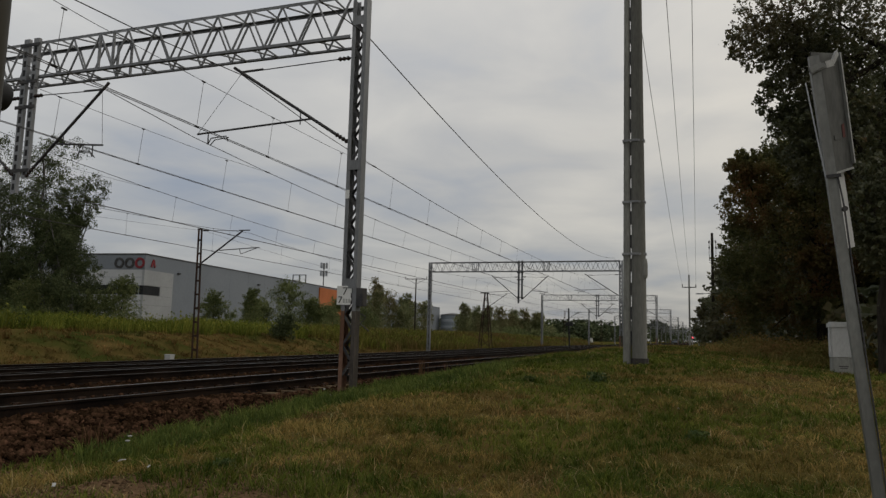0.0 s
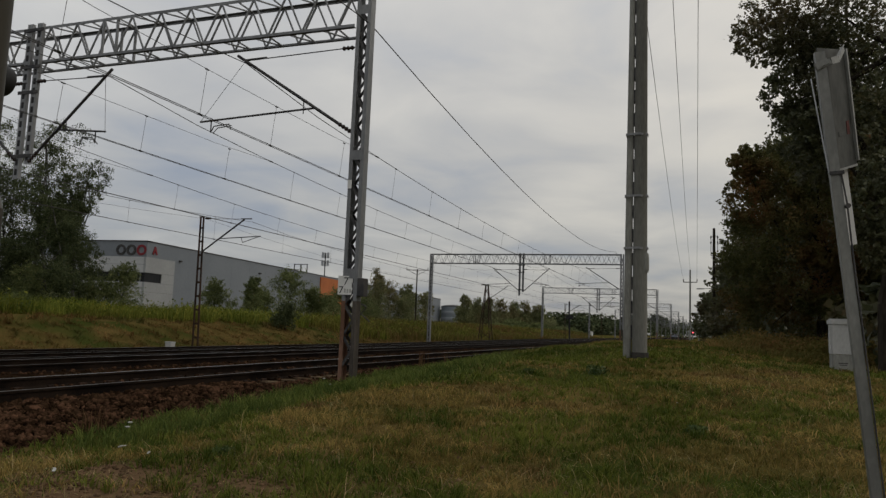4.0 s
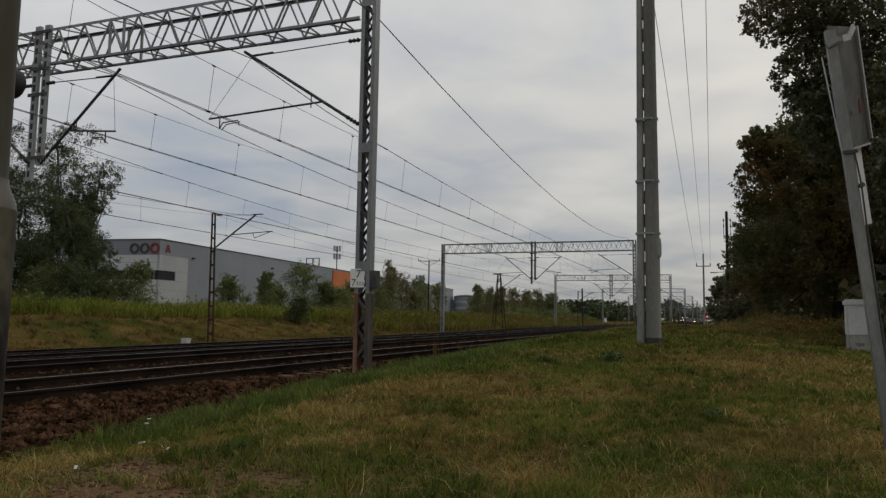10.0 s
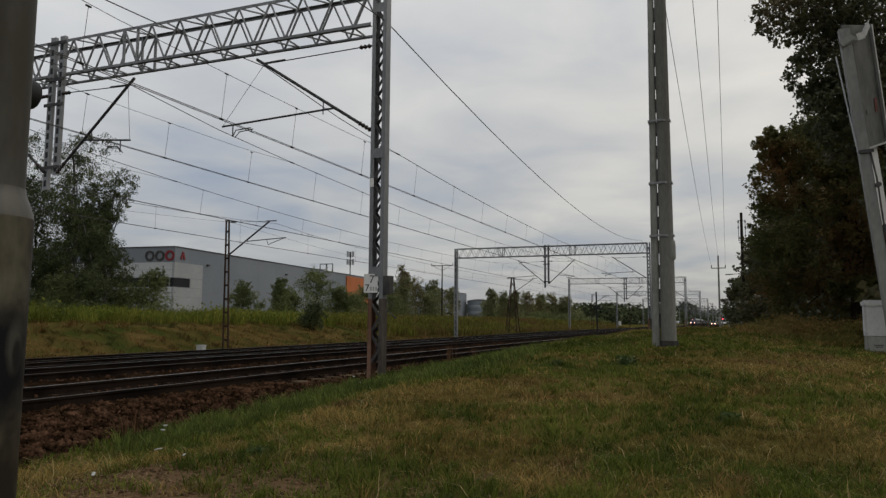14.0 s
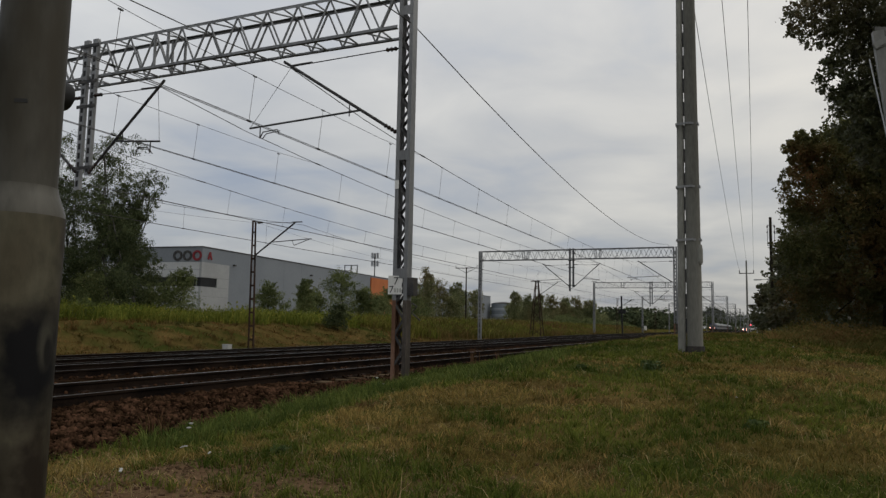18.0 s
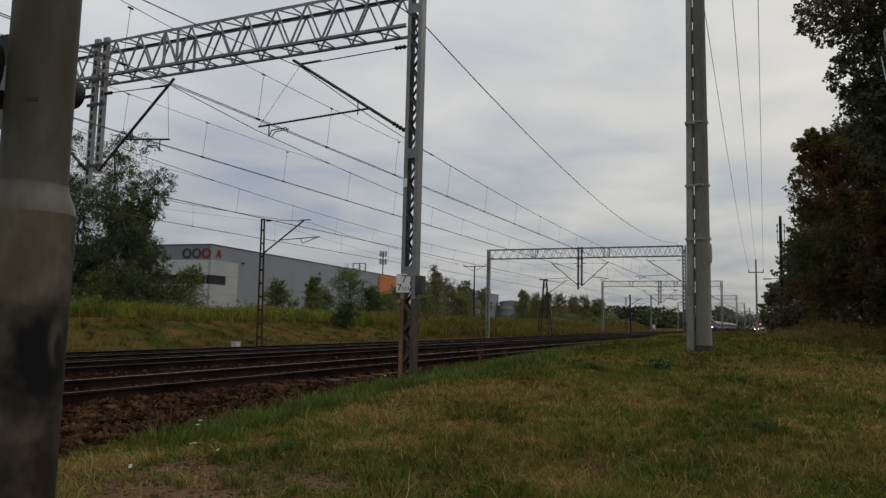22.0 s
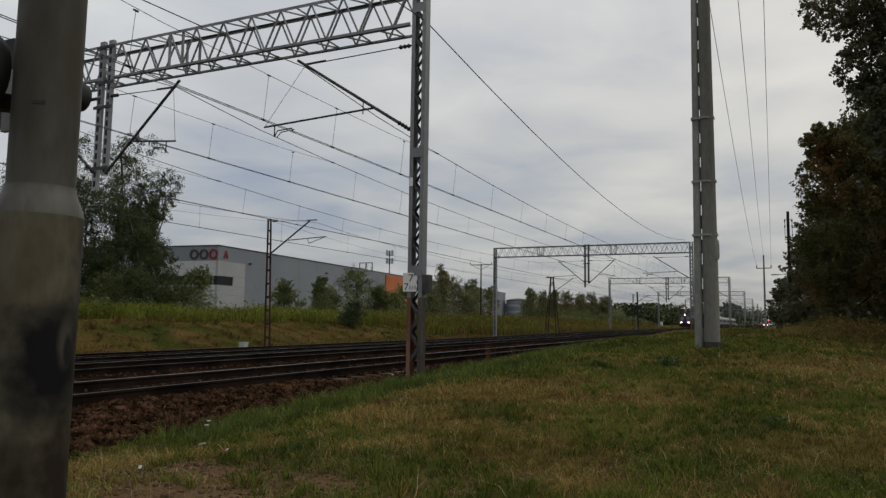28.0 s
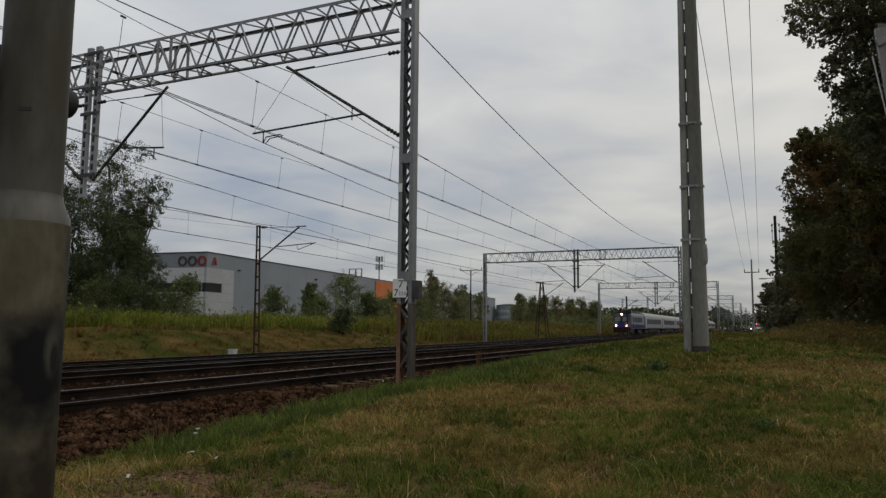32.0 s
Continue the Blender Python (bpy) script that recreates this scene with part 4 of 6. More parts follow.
def build_crossing_signal():
    p = thing("crossing_signal", "weathered steel crossing-signal pole with a black scorched patch", "signal pole", (-1.235, 0.885, -1.05))
    lo = [(0.074, -0.5)] + [(0.074, -0.5 + i * 0.2) for i in range(1, 8)] + [(0.0755, 1.19), (0.0755, 1.229)]
    part("lower_tube", Shape().lathe(lo, 40), POLE_STEEL, p, "beige-grey lower tube with a black scorch mark", True)
    part("collar", Shape().lathe([(0.0745, 1.226), (0.0738, 1.238), (0.064, 1.265), (0.0598, 1.278), (0.0598, 1.284)], 40), POLE_COLLAR, p, "paler flared collar", True)
    part("upper_tube", Shape().lathe([(0.0578, 1.27), (0.0575, 2.0), (0.057, 2.6)], 40), POLE_UPPER, p, smooth=True)
    part("weld_mark", Shape().bar((0.030, -0.0495, 1.43), (0.0455, -0.0355, 1.431), 0.003, 0.007), BLACK, p)
    # lamp heads carried behind the pole
    def behind(angle, dist):
        return (-math.sin(radians(angle)) * dist + 1.235, math.cos(radians(angle)) * dist - 0.885)

    x, y = behind(54.35, 1.66)
    part("hood", Shape().lathe([(0.03, -0.08), (0.04, -0.03), (0.04, 0.03)], 24, (x, y, 1.515), "y"), BLACK, p, "black lamp hood", True)
    x, y = behind(60.1, 1.56)
    part("lamp_head", Shape().lathe([(0.08, -0.06), (0.098, 0.0), (0.1, 0.06), (0.08, 0.08)], 28, (x, y, 1.50), "y"), BLACK, p, "black round lamp housing", True)
    part("backboard", Shape().box(-0.36, 0.068, 1.44, -0.212, 0.082, 1.63, 0.0), BLACK, p, "black board behind the lamps")
    part("board_border", Shape().box(-0.216, 0.056, 1.425, -0.189, 0.066, 1.555), PALE_EDGE, p, "pale reflective board edge")
    part("crossbar", Shape().bar((x, y + 0.05, 1.45), (*behind(53.5, 1.62), 1.46), 0.03, 0.03), BLACK, p)


def scorched(name, c1, c2, dark):
    """Weathered tube paint with a black burn, a pale eye in it, a brown stain below, and side shade painted in brown at
    the right edge.
    """
    m = surface(name, c1, c2, 0.6, 0.0, 7, 60, 0.06, 0.45, contrast=(0.25, 0.7), c3=(0.055, 0.043, 0.026), c3scale=8.0, c3range=(0.48, 0.72), spec=0.15)
    nt = m.node_tree
    n, l = nt.nodes.new, nt.links.new
    b = nt.nodes["Principled BSDF"]
    col = b.inputs["Base Color"].links[0].from_socket
    geo = n("ShaderNodeTexCoord")
    nz = n("ShaderNodeTexNoise")
    nz.inputs["Scale"].default_value, nz.inputs["Detail"].default_value = 22, 4
    l(geo.outputs["Object"], nz.inputs["Vector"])
    # second ellipse: tall brown strip that puts the right side's shade into the colour
    for centre, stretch, ragged, soft, tint in (((0.062, 0.0, 0.66), (13, 13, 3.4), 2.0, 1.2, (0.020, 0.0145, 0.010)),
                                                ((0.050, 0.058, 1.08), (34, 34, 3.6), 1.3, 0.9, (0.030, 0.024, 0.016)),
                                                ((0.068, -0.010, 0.97), (15, 15, 10.5), 0.9, 0.8, dark),
                                                ((0.073, 0.016, 1.0), (64, 64, 25), 0.8, 0.7, (0.05, 0.047, 0.036)),
                                                ((0.071, 0.022, 0.985), (90, 90, 36), 0.4, 0.5, (0.012, 0.011, 0.01))):
        sub, sc, ln = n("ShaderNodeVectorMath"), n("ShaderNodeVectorMath"), n("ShaderNodeVectorMath")
        sub.operation, sc.operation, ln.operation = "SUBTRACT", "MULTIPLY", "LENGTH"
        sub.inputs[1].default_value, sc.inputs[1].default_value = centre, stretch
        l(geo.outputs["Object"], sub.inputs[0])
        l(sub.outputs[0], sc.inputs[0])
        l(sc.outputs[0], ln.inputs[0])
        ad = n("ShaderNodeMath")
        ad.operation = "MULTIPLY_ADD"
        ad.inputs[1].default_value = ragged
        l(nz.outputs["Fac"], ad.inputs[0])
        l(ln.outputs["Value"], ad.inputs[2])
        rg = n("ShaderNodeMapRange")
        rg.inputs["From Min"].default_value, rg.inputs["From Max"].default_value = 1 + ragged * 0.5 + soft * 0.5, 1 + ragged * 0.5 - soft * 0.5
        l(ad.outputs[0], rg.inputs["Value"])
        mx = n("ShaderNodeMix")
        mx.data_type = "RGBA"
        mx.inputs["B"].default_value = (*tint, 1)
        l(col, mx.inputs["A"])
        l(rg.outputs[0], mx.inputs["Factor"])
        col = mx.outputs["Result"]
    l(col, b.inputs["Base Color"])
    return m


POLE_STEEL = scorched("scorched_pole", (0.036, 0.033, 0.023), (0.110, 0.099, 0.068), (0.004, 0.004, 0.005))
POLE_COLLAR = surface("pole_collar", (0.066, 0.062, 0.053), (0.105, 0.099, 0.084), 0.5, 0.1, 5, 60, 0.04, 0.25, spec=0.2)
POLE_UPPER = surface("pole_grey", (0.046, 0.043, 0.036), (0.082, 0.077, 0.065), 0.6, 0.1, 7, 60, 0.04, 0.3, spec=0.12, c3=(0.05, 0.044, 0.033), c3scale=9.0, c3range=(0.5, 0.7))
PALE_EDGE = surface("pale_board_edge", (0.16, 0.16, 0.15), (0.22, 0.22, 0.205), 0.5, 0.0, 8, 60, 0.0, spec=0.2)
build_crossing_signal()


# ---- kilometre plates on the nearest post ----
def text_part(body, size, at, mat, parent, name="digit"):
    cu = bpy.data.curves.new(name, "FONT")
    cu.body, cu.size, cu.extrude = body, size, 0.001
    tmp = new(name + "_source", cu)
    me = bpy.data.meshes.new_from_object(tmp)
    bpy.data.objects.remove(tmp)
    me.materials.append(mat)
    o = new(name, me)
    o.parent, o.matrix_basis = parent, Matrix.Translation(at) @ pose(0, 0, 0, 90, 0, 0)
    return o


PALE_INK = surface("faded_ink", (0.30, 0.31, 0.30), (0.42, 0.42, 0.40), 0.6, 0.0, 20, 90, 0.0)
km = thing("kilometre_plate", "white enamel kilometre plate with black figures bolted to the post", "sign")
km.matrix_basis = pose(POST_R - 0.09, GANTRY_Y[0] - 0.125, 0.58, 0, 0, 14)
part("plate", Shape().box(-0.15, -0.004, -0.01, 0.15, 0.004, 0.37, 0.0), WHITE, km)
text_part("7", 0.22, (-0.04, -0.007, 0.19), BLACK, km)
text_part("7", 0.2, (-0.13, -0.007, 0.02), BLACK, km)
for bx in (-0.02, 0.035, 0.09):
    part("figure_bar", Shape().box(bx, -0.007, 0.03, bx + 0.035, -0.0045, 0.11), PALE_INK, km, "faded figure")
box = thing("junction_box", "small grey junction box on the gantry post", "junction box", (POST_R + 0.24, GANTRY_Y[0] - 0.02, 0.55))
part("case", Shape().box(-0.07, -0.1, 0, 0.08, 0.1, 0.36, 0.01), STEEL_DARK, box)
part("bracket", Shape().box(-0.1, -0.03, 0.1, -0.06, 0.03, 0.25), STEEL_DARK, box)
part("bent_hook", Shape().tube([(0.0, 0, -0.15), (0.12, 0, -0.22), (0.0, 0, -0.35), (0.2, 0, -0.5)], 0.015), STEEL_DARK, box)
band = part("white_band", Shape().box(-0.165, -0.118, 2.75, -0.075, -0.106, 2.93), WHITE)
band.location = (POST_R, GANTRY_Y[0], 0)
tagged(band, "pale painted band on the gantry post", "marking")

# ---- small trackside things ----
wb = thing("trackside_box", "small white concrete trackside box", "trackside box", (-23.95, 28.4, -1.40))
part("body", Shape().box(-0.17, -0.16, -0.3, 0.17, 0.16, 0.15, 0.02), CABINET, wb)
part("lid", Shape().box(-0.19, -0.18, 0.15, 0.19, 0.18, 0.19, 0.02), CABINET, wb)
sg = thing("dwarf_signal_post", "black iron signal post with a short arm between the tracks", "signal", (-15.9, 92, -1.25))
part("post", Shape().bar((0, 0, -0.3), (-0.12, 0, 5.1), 0.17, 0.17), BLACK, sg)
part("arm", Shape().box(-0.5, -0.08, 2.9, 0.4, 0.08, 3.35, 0.02).bar((-0.3, 0, 3.4), (0.0, 0, 3.3), 0.08, 0.08), BLACK, sg)
part("footing", Shape().box(-0.3, -0.3, -0.3, 0.3, 0.3, 0.05), CONCRETE, sg)
vb = thing("relay_cabinet", "far white metal relay cabinet on the bank", "cabinet", (-30.0, 210, -0.55))
part("body", Shape().box(-0.32, -0.3, -0.5, 0.32, 0.3, 0.85, 0.03), WHITE, vb)
part("roof", Shape().box(-0.36, -0.35, 0.85, 0.36, 0.35, 0.92, 0.03), WHITE, vb)
REDGLOW = glow("red_signal_light", (1.0, 0.10, 0.12), 1.6)
rs = thing("block_signal", "far signal showing a red light", "signal", (-3.3, 255, -1.2))
part("mast", Shape().rod((0, 0, -0.3), (0, 0, 4.5), 0.08), GALV, rs)
part("head", Shape().box(-0.35, 0.0, 1.6, 0.35, 0.15, 3.6, 0.1), BLACK, rs)
part("lens", Shape().lathe([(0.24, 0.0), (0.24, 0.05)], 16, (0, -0.02, 2.6), "y"), REDGLOW, rs, "lit red lens")


# ---- foliage ----
def quad_cloud(name, centres, size, mat, parent=None, aspect=0.55, droop=0.0, rng=None, vary=0.5):
    """One mesh of many small leaf blades, each a folded pair of triangles, at the given centres."""
    n = len(centres)
    a = rng.normal(size=(n, 3))
    a[:, 2] -= droop
    a /= np.linalg.norm(a, axis=1)[:, None]
    b = np.cross(a, rng.normal(size=(n, 3)))
    b /= np.linalg.norm(b, axis=1)[:, None]
    c = np.cross(a, b)
    L = (size * (1 - vary + 2 * vary * rng.random(n)))[:, None]
    v = np.stack([centres - a * L / 2, centres + b * L * aspect / 2 + c * L * 0.1, centres + a * L / 2, centres - b * L * aspect / 2 + c * L * 0.1], 1).reshape(-1, 3)
    return np_mesh(name, v, np.arange(4 * n).reshape(n, 4), mat, parent)


def np_mesh(name, v, f, mat, parent=None):
    me = bpy.data.meshes.new(name)
    n, k = f.shape
    me.vertices.add(len(v))
    me.vertices.foreach_set("co", v.astype(np.float32).ravel())
    me.loops.add(n * k)
    me.loops.foreach_set("vertex_index", f.astype(np.int32).ravel())
    me.polygons.add(n)
    me.polygons.foreach_set("loop_start", np.arange(0, n * k, k, dtype=np.int32))
    me.update(calc_edges=True)
    me.materials.append(mat)
    ob = new(name, me)
    if parent:
        ob.parent = parent
    return ob


def crown_points(blobs, per, rng, clump=0.28, lumps=40, lift=0.0):
    """Leaf centres: every blob (centre, radii) gets lumps near its shell, every lump a spray of leaves."""
    out = []
    for cx, cy, cz, rx, ry, rz in blobs:
        d = rng.normal(size=(lumps, 3))
        d /= np.linalg.norm(d, axis=1)[:, None]
        r = rng.random(lumps) ** 0.24
        c = np.array((cx, cy, cz)) + d * r[:, None] * np.array((rx, ry, rz))
        k = max(1, per // lumps)
        s = 2.1 * clump * (rx + ry + rz) / 3 * (0.5 + rng.random(lumps))
        out_dir = d + rng.normal(size=(lumps, 3)) * 0.5
        out_dir[:, 2] += lift
        out_dir /= np.linalg.norm(out_dir, axis=1)[:, None]
        t = rng.random((lumps, k, 1))
        p = c[:, None, :] + out_dir[:, None, :] * s[:, None, None] * t + rng.normal(size=(lumps, k, 3)) * s[:, None, None] * (0.26 - 0.16 * t)
        out.append(p.reshape(-1, 3))
    return np.concatenate(out)


def build_tree(name, label, base, trunk_h, r, limbs, blobs, per, size, leaf, bark, seed, lumps=40, clump=0.28, droop=0.0, category="tree", group="", bent=(), lift=0.0):
    rng = np.random.default_rng(seed)
    t = thing(name, label, category, base, group)
    s = Shape()
    pts = [Vector((0, 0, -0.4))]
    for i in range(1, 6):
        pts.append(Vector((rng.normal() * 0.05 * trunk_h * i / 5, rng.normal() * 0.05 * trunk_h * i / 5, trunk_h * i / 5)))
    for i in range(5):
        s.rod(pts[i], pts[i + 1], r * (1 - 0.17 * i), r * (1 - 0.17 * (i + 1)), 8, False)
    part("trunk", s, bark, t, smooth=True)
    for i in range(limbs):
        b = blobs[i % len(blobs)]
        a = pts[2 + i % 4]
        e = Vector(b[:3]) + Vector(rng.normal(size=3)) * 0.3 * b[3]
        m = a.lerp(e, 0.5) + Vector((0, 0, -0.06 * (e - a).length))
        part("limb", Shape().rod(a, m, r * 0.35, r * 0.2, 6, False).rod(m, e, r * 0.2, r * 0.05, 6, False), bark, t)
    for b in bent:
        s = Shape()
        for i in range(len(b) - 1):
            s.rod(b[i], b[i + 1], 0.085 - 0.018 * i, 0.085 - 0.018 * (i + 1), 8, False)
        part("limb", s, LIMB, t, "paler bare limb", True)
    o = quad_cloud("crown", crown_points(blobs, per, rng, clump, lumps, lift), size, leaf, t, rng=rng, droop=droop)
    tagged(o, kind="stuff")
    return t


# trees of the wood along the path
def wood():
    big = "large dark broadleaf tree with browning leaves"
    rng = np.random.default_rng(5)
    # overhanging tree
    blobs = [(-2.9, -0.5, 9.4, 0.9, 1.2, 0.8), (-2.3, 0, 10.4, 1.3, 2, 1.2), (-1.5, 0.3, 8.8, 1.2, 1.6, 1.2), (-2.35, -0.3, 7.7, 0.7, 1.1, 0.7), (-2.15, 0, 6.7, 0.6, 1.2, 0.8), (-1.6, 0, 7.0, 0.9, 1.4, 1.0), (-0.9, 0, 6.4, 1.1, 1.5, 1.1),
             (-1.0, -0.2, 9.6, 1.4, 1.6, 1.3)]
    blobs += [(-0.1, 0.2, 9.0, 1.5, 1.6, 1.4), (-1.6, 0, 6.0, 0.7, 1.2, 0.9), (0.3, 0, 7.2, 1.5, 1.6, 1.3), (-2.0, 0, 9.2, 0.9, 1.2, 0.8), (0, 0, 8.0, 1.8, 2.2, 1.8), (0.6, 0.5, 10.5, 3, 3, 2.2), (2.5, 0, 7.5, 2.4, 2.4, 2.2), (-0.4, 0.3, 12.5, 2.8, 3, 2), (-0.9, -2.2, 3.9, 0.5, 0.6, 0.7), (-0.5, -2.2, 3.0, 0.5, 0.6, 0.6), (-0.2, -2.0, 4.8, 0.8, 0.7, 0.6)]
    build_tree("overhanging_tree", "tall broadleaf tree overhanging the grass with open dark foliage", (4.7, 22.5, -0.6), 8.5, 0.28, 12, blobs, 3400, 0.105, LEAF, BARK, 11, 140, 0.135, lift=-0.45, bent=[((0.1, 0, 9.3), (-0.25, -0.2, 8.9), (-0.75, -0.3, 8.05), (-1.5, -0.2, 7.6)), ((0, 0, 6.4), (-0.6, -0.2, 7.0), (-0.85, -0.2, 8.9), (-0.9, -0.2, 10.6))])
    # the dense second crown reaching to the ground
    blobs = [(-3.1, -1, 8.6, 0.6, 1.2, 0.6), (-2.2, -1, 8.4, 1.1, 1.4, 0.9), (-2.8, -0.8, 7.0, 1.2, 1.6, 1.2), (-2.9, -0.6, 5.0, 1.2, 1.7, 1.3), (-2.7, 0, 3.2, 1.2, 1.5, 1.2), (-1.6, 0.8, 1.9, 2.2, 1.4, 1.5),
             (-0.8, -1, 7.2, 1.8, 2, 1.8), (-0.8, -1.4, 4.4, 2, 2, 2), (0.6, -1, 9.3, 2.2, 2, 1.8), (1.2, -1.4, 5.8, 2.4, 2.4, 2.4), (1.4, 0.6, 2.4, 2.6, 1.8, 2.0), (3.0, -1.5, 8.4, 2.4, 2.4, 2.6), (3.6, 0, 3.6, 2.2, 2.2, 2.6)]
    for i in range(16):
        blobs.append((-2.6 + 6.4 * rng.random(), -2.9 + 0.4 * rng.random(), 1.8 + 6.5 * rng.random(), 0.5, 0.35, 0.4))
    build_tree("edge_tree", big, (5.0, 36, -0.7), 7, 0.3, 8, blobs, 5600, 0.125, LEAF_BROWN, BARK, 12, 90, 0.20)
    blobs = [(-2.2, 0, 6.0, 1.1, 2, 0.9), (-2.4, 0, 4.4, 1.4, 2, 1.3), (-2.8, -0.5, 2.4, 1.6, 2, 1.5), (-1.2, 0, 7.0, 2, 2.4, 1.8), (-0.6, 0, 4.0, 2.6, 2.6, 2.4), (1.5, 0, 8, 2.6, 2.6, 2.6), (2, 0, 3, 3, 3, 3)]
    build_tree("edge_tree", big, (4.6, 58, -0.8), 6, 0.28, 5, blobs, 2600, 0.25, LEAF, BARK, 13, 60, 0.18)
    blobs = [(-3.2, 0, 4.6, 1.2, 3, 1.2), (-3.6, 0, 2.6, 1.4, 3, 1.6), (-1, 0, 5.5, 2.6, 3, 2.4), (-0.8, 0, 2.4, 2.8, 3, 2.4)]
    build_tree("edge_tree", big, (4.2, 82, -0.9), 5, 0.25, 4, blobs, 2200, 0.33, LEAF, BARK, 14, 50, 0.18)
    # deeper trees that close the wood behind
    for i, (x, y) in enumerate(((8.2, 27), (9.5, 38), (8.5, 49), (7.6, 66), (7, 92), (6.5, 125), (12, 30), (13, 45), (7.2, 42), (10.5, 33.5), (6.4, 48.5))):
        blobs = [(rng.normal() * 1.5, rng.normal() * 1.5, 1.5 + 2.1 * j, 2.6, 2.8, 2.0) for j in range(4 if y < 40 else 6)]
        build_tree("wood_tree", "dark broadleaf tree deep in the wood", (x, y, -0.8), 9 if y > 40 else 7, 0.24, 3, blobs, 1500, 0.46, LEAF, BARK, 20 + i, 50, 0.24, group="wood trees")


wood()


def shrub(x, y, top, w, seed, leaf=None, label="green broadleaf shrub on the railway bank", name="shrub", cat="shrub"):
    z0 = ground_z(x, y)
    h = top - z0
    w *= 1.35
    rng = np.random.default_rng(seed)
    blobs = []
    k = 15
    for j in range(k):
        f = ((j + 0.5) / k) ** 0.85
        rr = w * 0.5 * (1 - 0.8 * f ** 1.4)
        a, q = rng.random() * 6.28, rr * 0.75 * rng.random() ** 0.5
        e = (0.16 + 0.2 * rng.random()) * w * (1 - 0.45 * f)
        blobs.append((math.cos(a) * q, math.sin(a) * q, h * (0.08 + 0.86 * f), e, e, h * (0.05 + 0.06 * rng.random())))
    build_tree(name, label, (x, y, z0), h * 0.6, 0.03 + 0.012 * h, 3, blobs, int((190 + 40 * h) * (2.2 if y < 85 else 1.0)), 0.065 + 0.001 * math.hypot(x, y) * (0.75 if y < 85 else 1.0), leaf or LEAF_SHRUB, BARK, seed, 26, 0.36, lift=0.5, category=cat, group="bank shrubs")


for i, (x, y, top, w) in enumerate(((-40, 52.7, 3.2, 3.2), (-40, 58.1, 3.9, 2.2), (-42, 68.1, 5.5, 5.4), (-40, 69.5, 3.6, 3.0), (-42, 76.2, 3.1, 3.0), (-40, 34.6, 2.9, 4.0),
                                    (-42, 87, 3.3, 4.5), (-40, 42.1, 3.7, 3.0), (-40.5, 39.8, 2.3, 3.2), (-33, 27.5, 0.7, 1.6), (-43, 64, 3.2, 3), (-44, 82, 4.2, 4))):
    shrub(x, y, top, w, 40 + i)
# young trees behind the bank: slender crowns of uneven height
for i, (y, top, w) in enumerate(((90.3, 4.9, 3.0), (93.2, 6.4, 2.6), (95.5, 7.9, 2.5), (98.8, 6.2, 3.2), (104, 6.3, 3.4), (108.4, 5.6, 3.4), (113.5, 5.7, 3.2), (101, 4.2, 4.0),
                                 (137, 6.5, 3.4), (142.6, 6.0, 3.6), (148.7, 5.4, 3.8), (155.2, 7.0, 3.4), (162.3, 6.9, 3.8), (170, 5.4, 4.6), (178.3, 6.9, 3.6), (186.1, 7.2, 4.0), (197.3, 7.0, 5.0), (209.7, 6.0, 6.0))):
    shrub(-44 + 0.8 * math.sin(i * 2.1), y, top, w, 80 + i, LEAF_YOUNG, "young self-sown tree behind the railway bank", "young_tree", "tree")
for i in range(10):
    shrub(-46 + math.sin(i * 2.3), 140 + 9.5 * i, 4.2 + 0.9 * math.sin(i * 1.3), 5.5, 120 + i, LEAF_YOUNG, "young self-sown tree behind the railway bank", "young_tree", "tree")
for i, (y, top) in enumerate(((126, 0.6), (133, 0.9), (139, 1.5), (144.4, 1.9), (150.7, 1.4), (161.3, 1.45), (173.4, 1.6), (187.3, 0.9), (203, 0.9), (220, 0.8))):
    shrub(-36 - 0.7 * math.sin(i * 2.3), y, top, 4.2 + math.sin(i * 3.1), 140 + i, None, "low rounded scrub at the edge of the railway bank")
shrub(-28.8, 46.2, 1.25, 1.8, 38, LEAF_BIRCH, "low dark green bush on the slope of the bank")


def birches():
    for i, (x, y, h, sp) in enumerate(((-42.5, 36.5, 12.6, 2.9), (-45.5, 34.5, 12.0, 3.0), (-41, 38.5, 10.0, 2.2), (-47, 38, 11.0, 3.0), (-40, 35.0, 7.5, 2.2), (-43.5, 31.5, 8.5, 2.6), (-44, 40, 8.5, 2.6), (-48, 33, 11, 3.0))):
        rng = np.random.default_rng(70 + i)
        blobs = []
        for j in range(13):
            f = 0.1 + 0.88 * j / 12
            a = rng.random() * 6.28
            q = sp * (1 - 0.75 * max(0, f - 0.35)) * (0.35 + 0.5 * rng.random())
            blobs.append((math.cos(a) * q, math.sin(a) * q, h * f, sp * 0.36, sp * 0.36, h * 0.10))
        build_tree("birch_tree", "tall birch with thin trailing grey-green foliage", (x, y, ground_z(x, y)), h * 0.95, 0.13, 10, blobs, 2500, 0.104, LEAF_BIRCH, BARK_BIRCH, 70 + i, 46, 0.33, 0.9, lift=-0.7, group="birches")


birches()


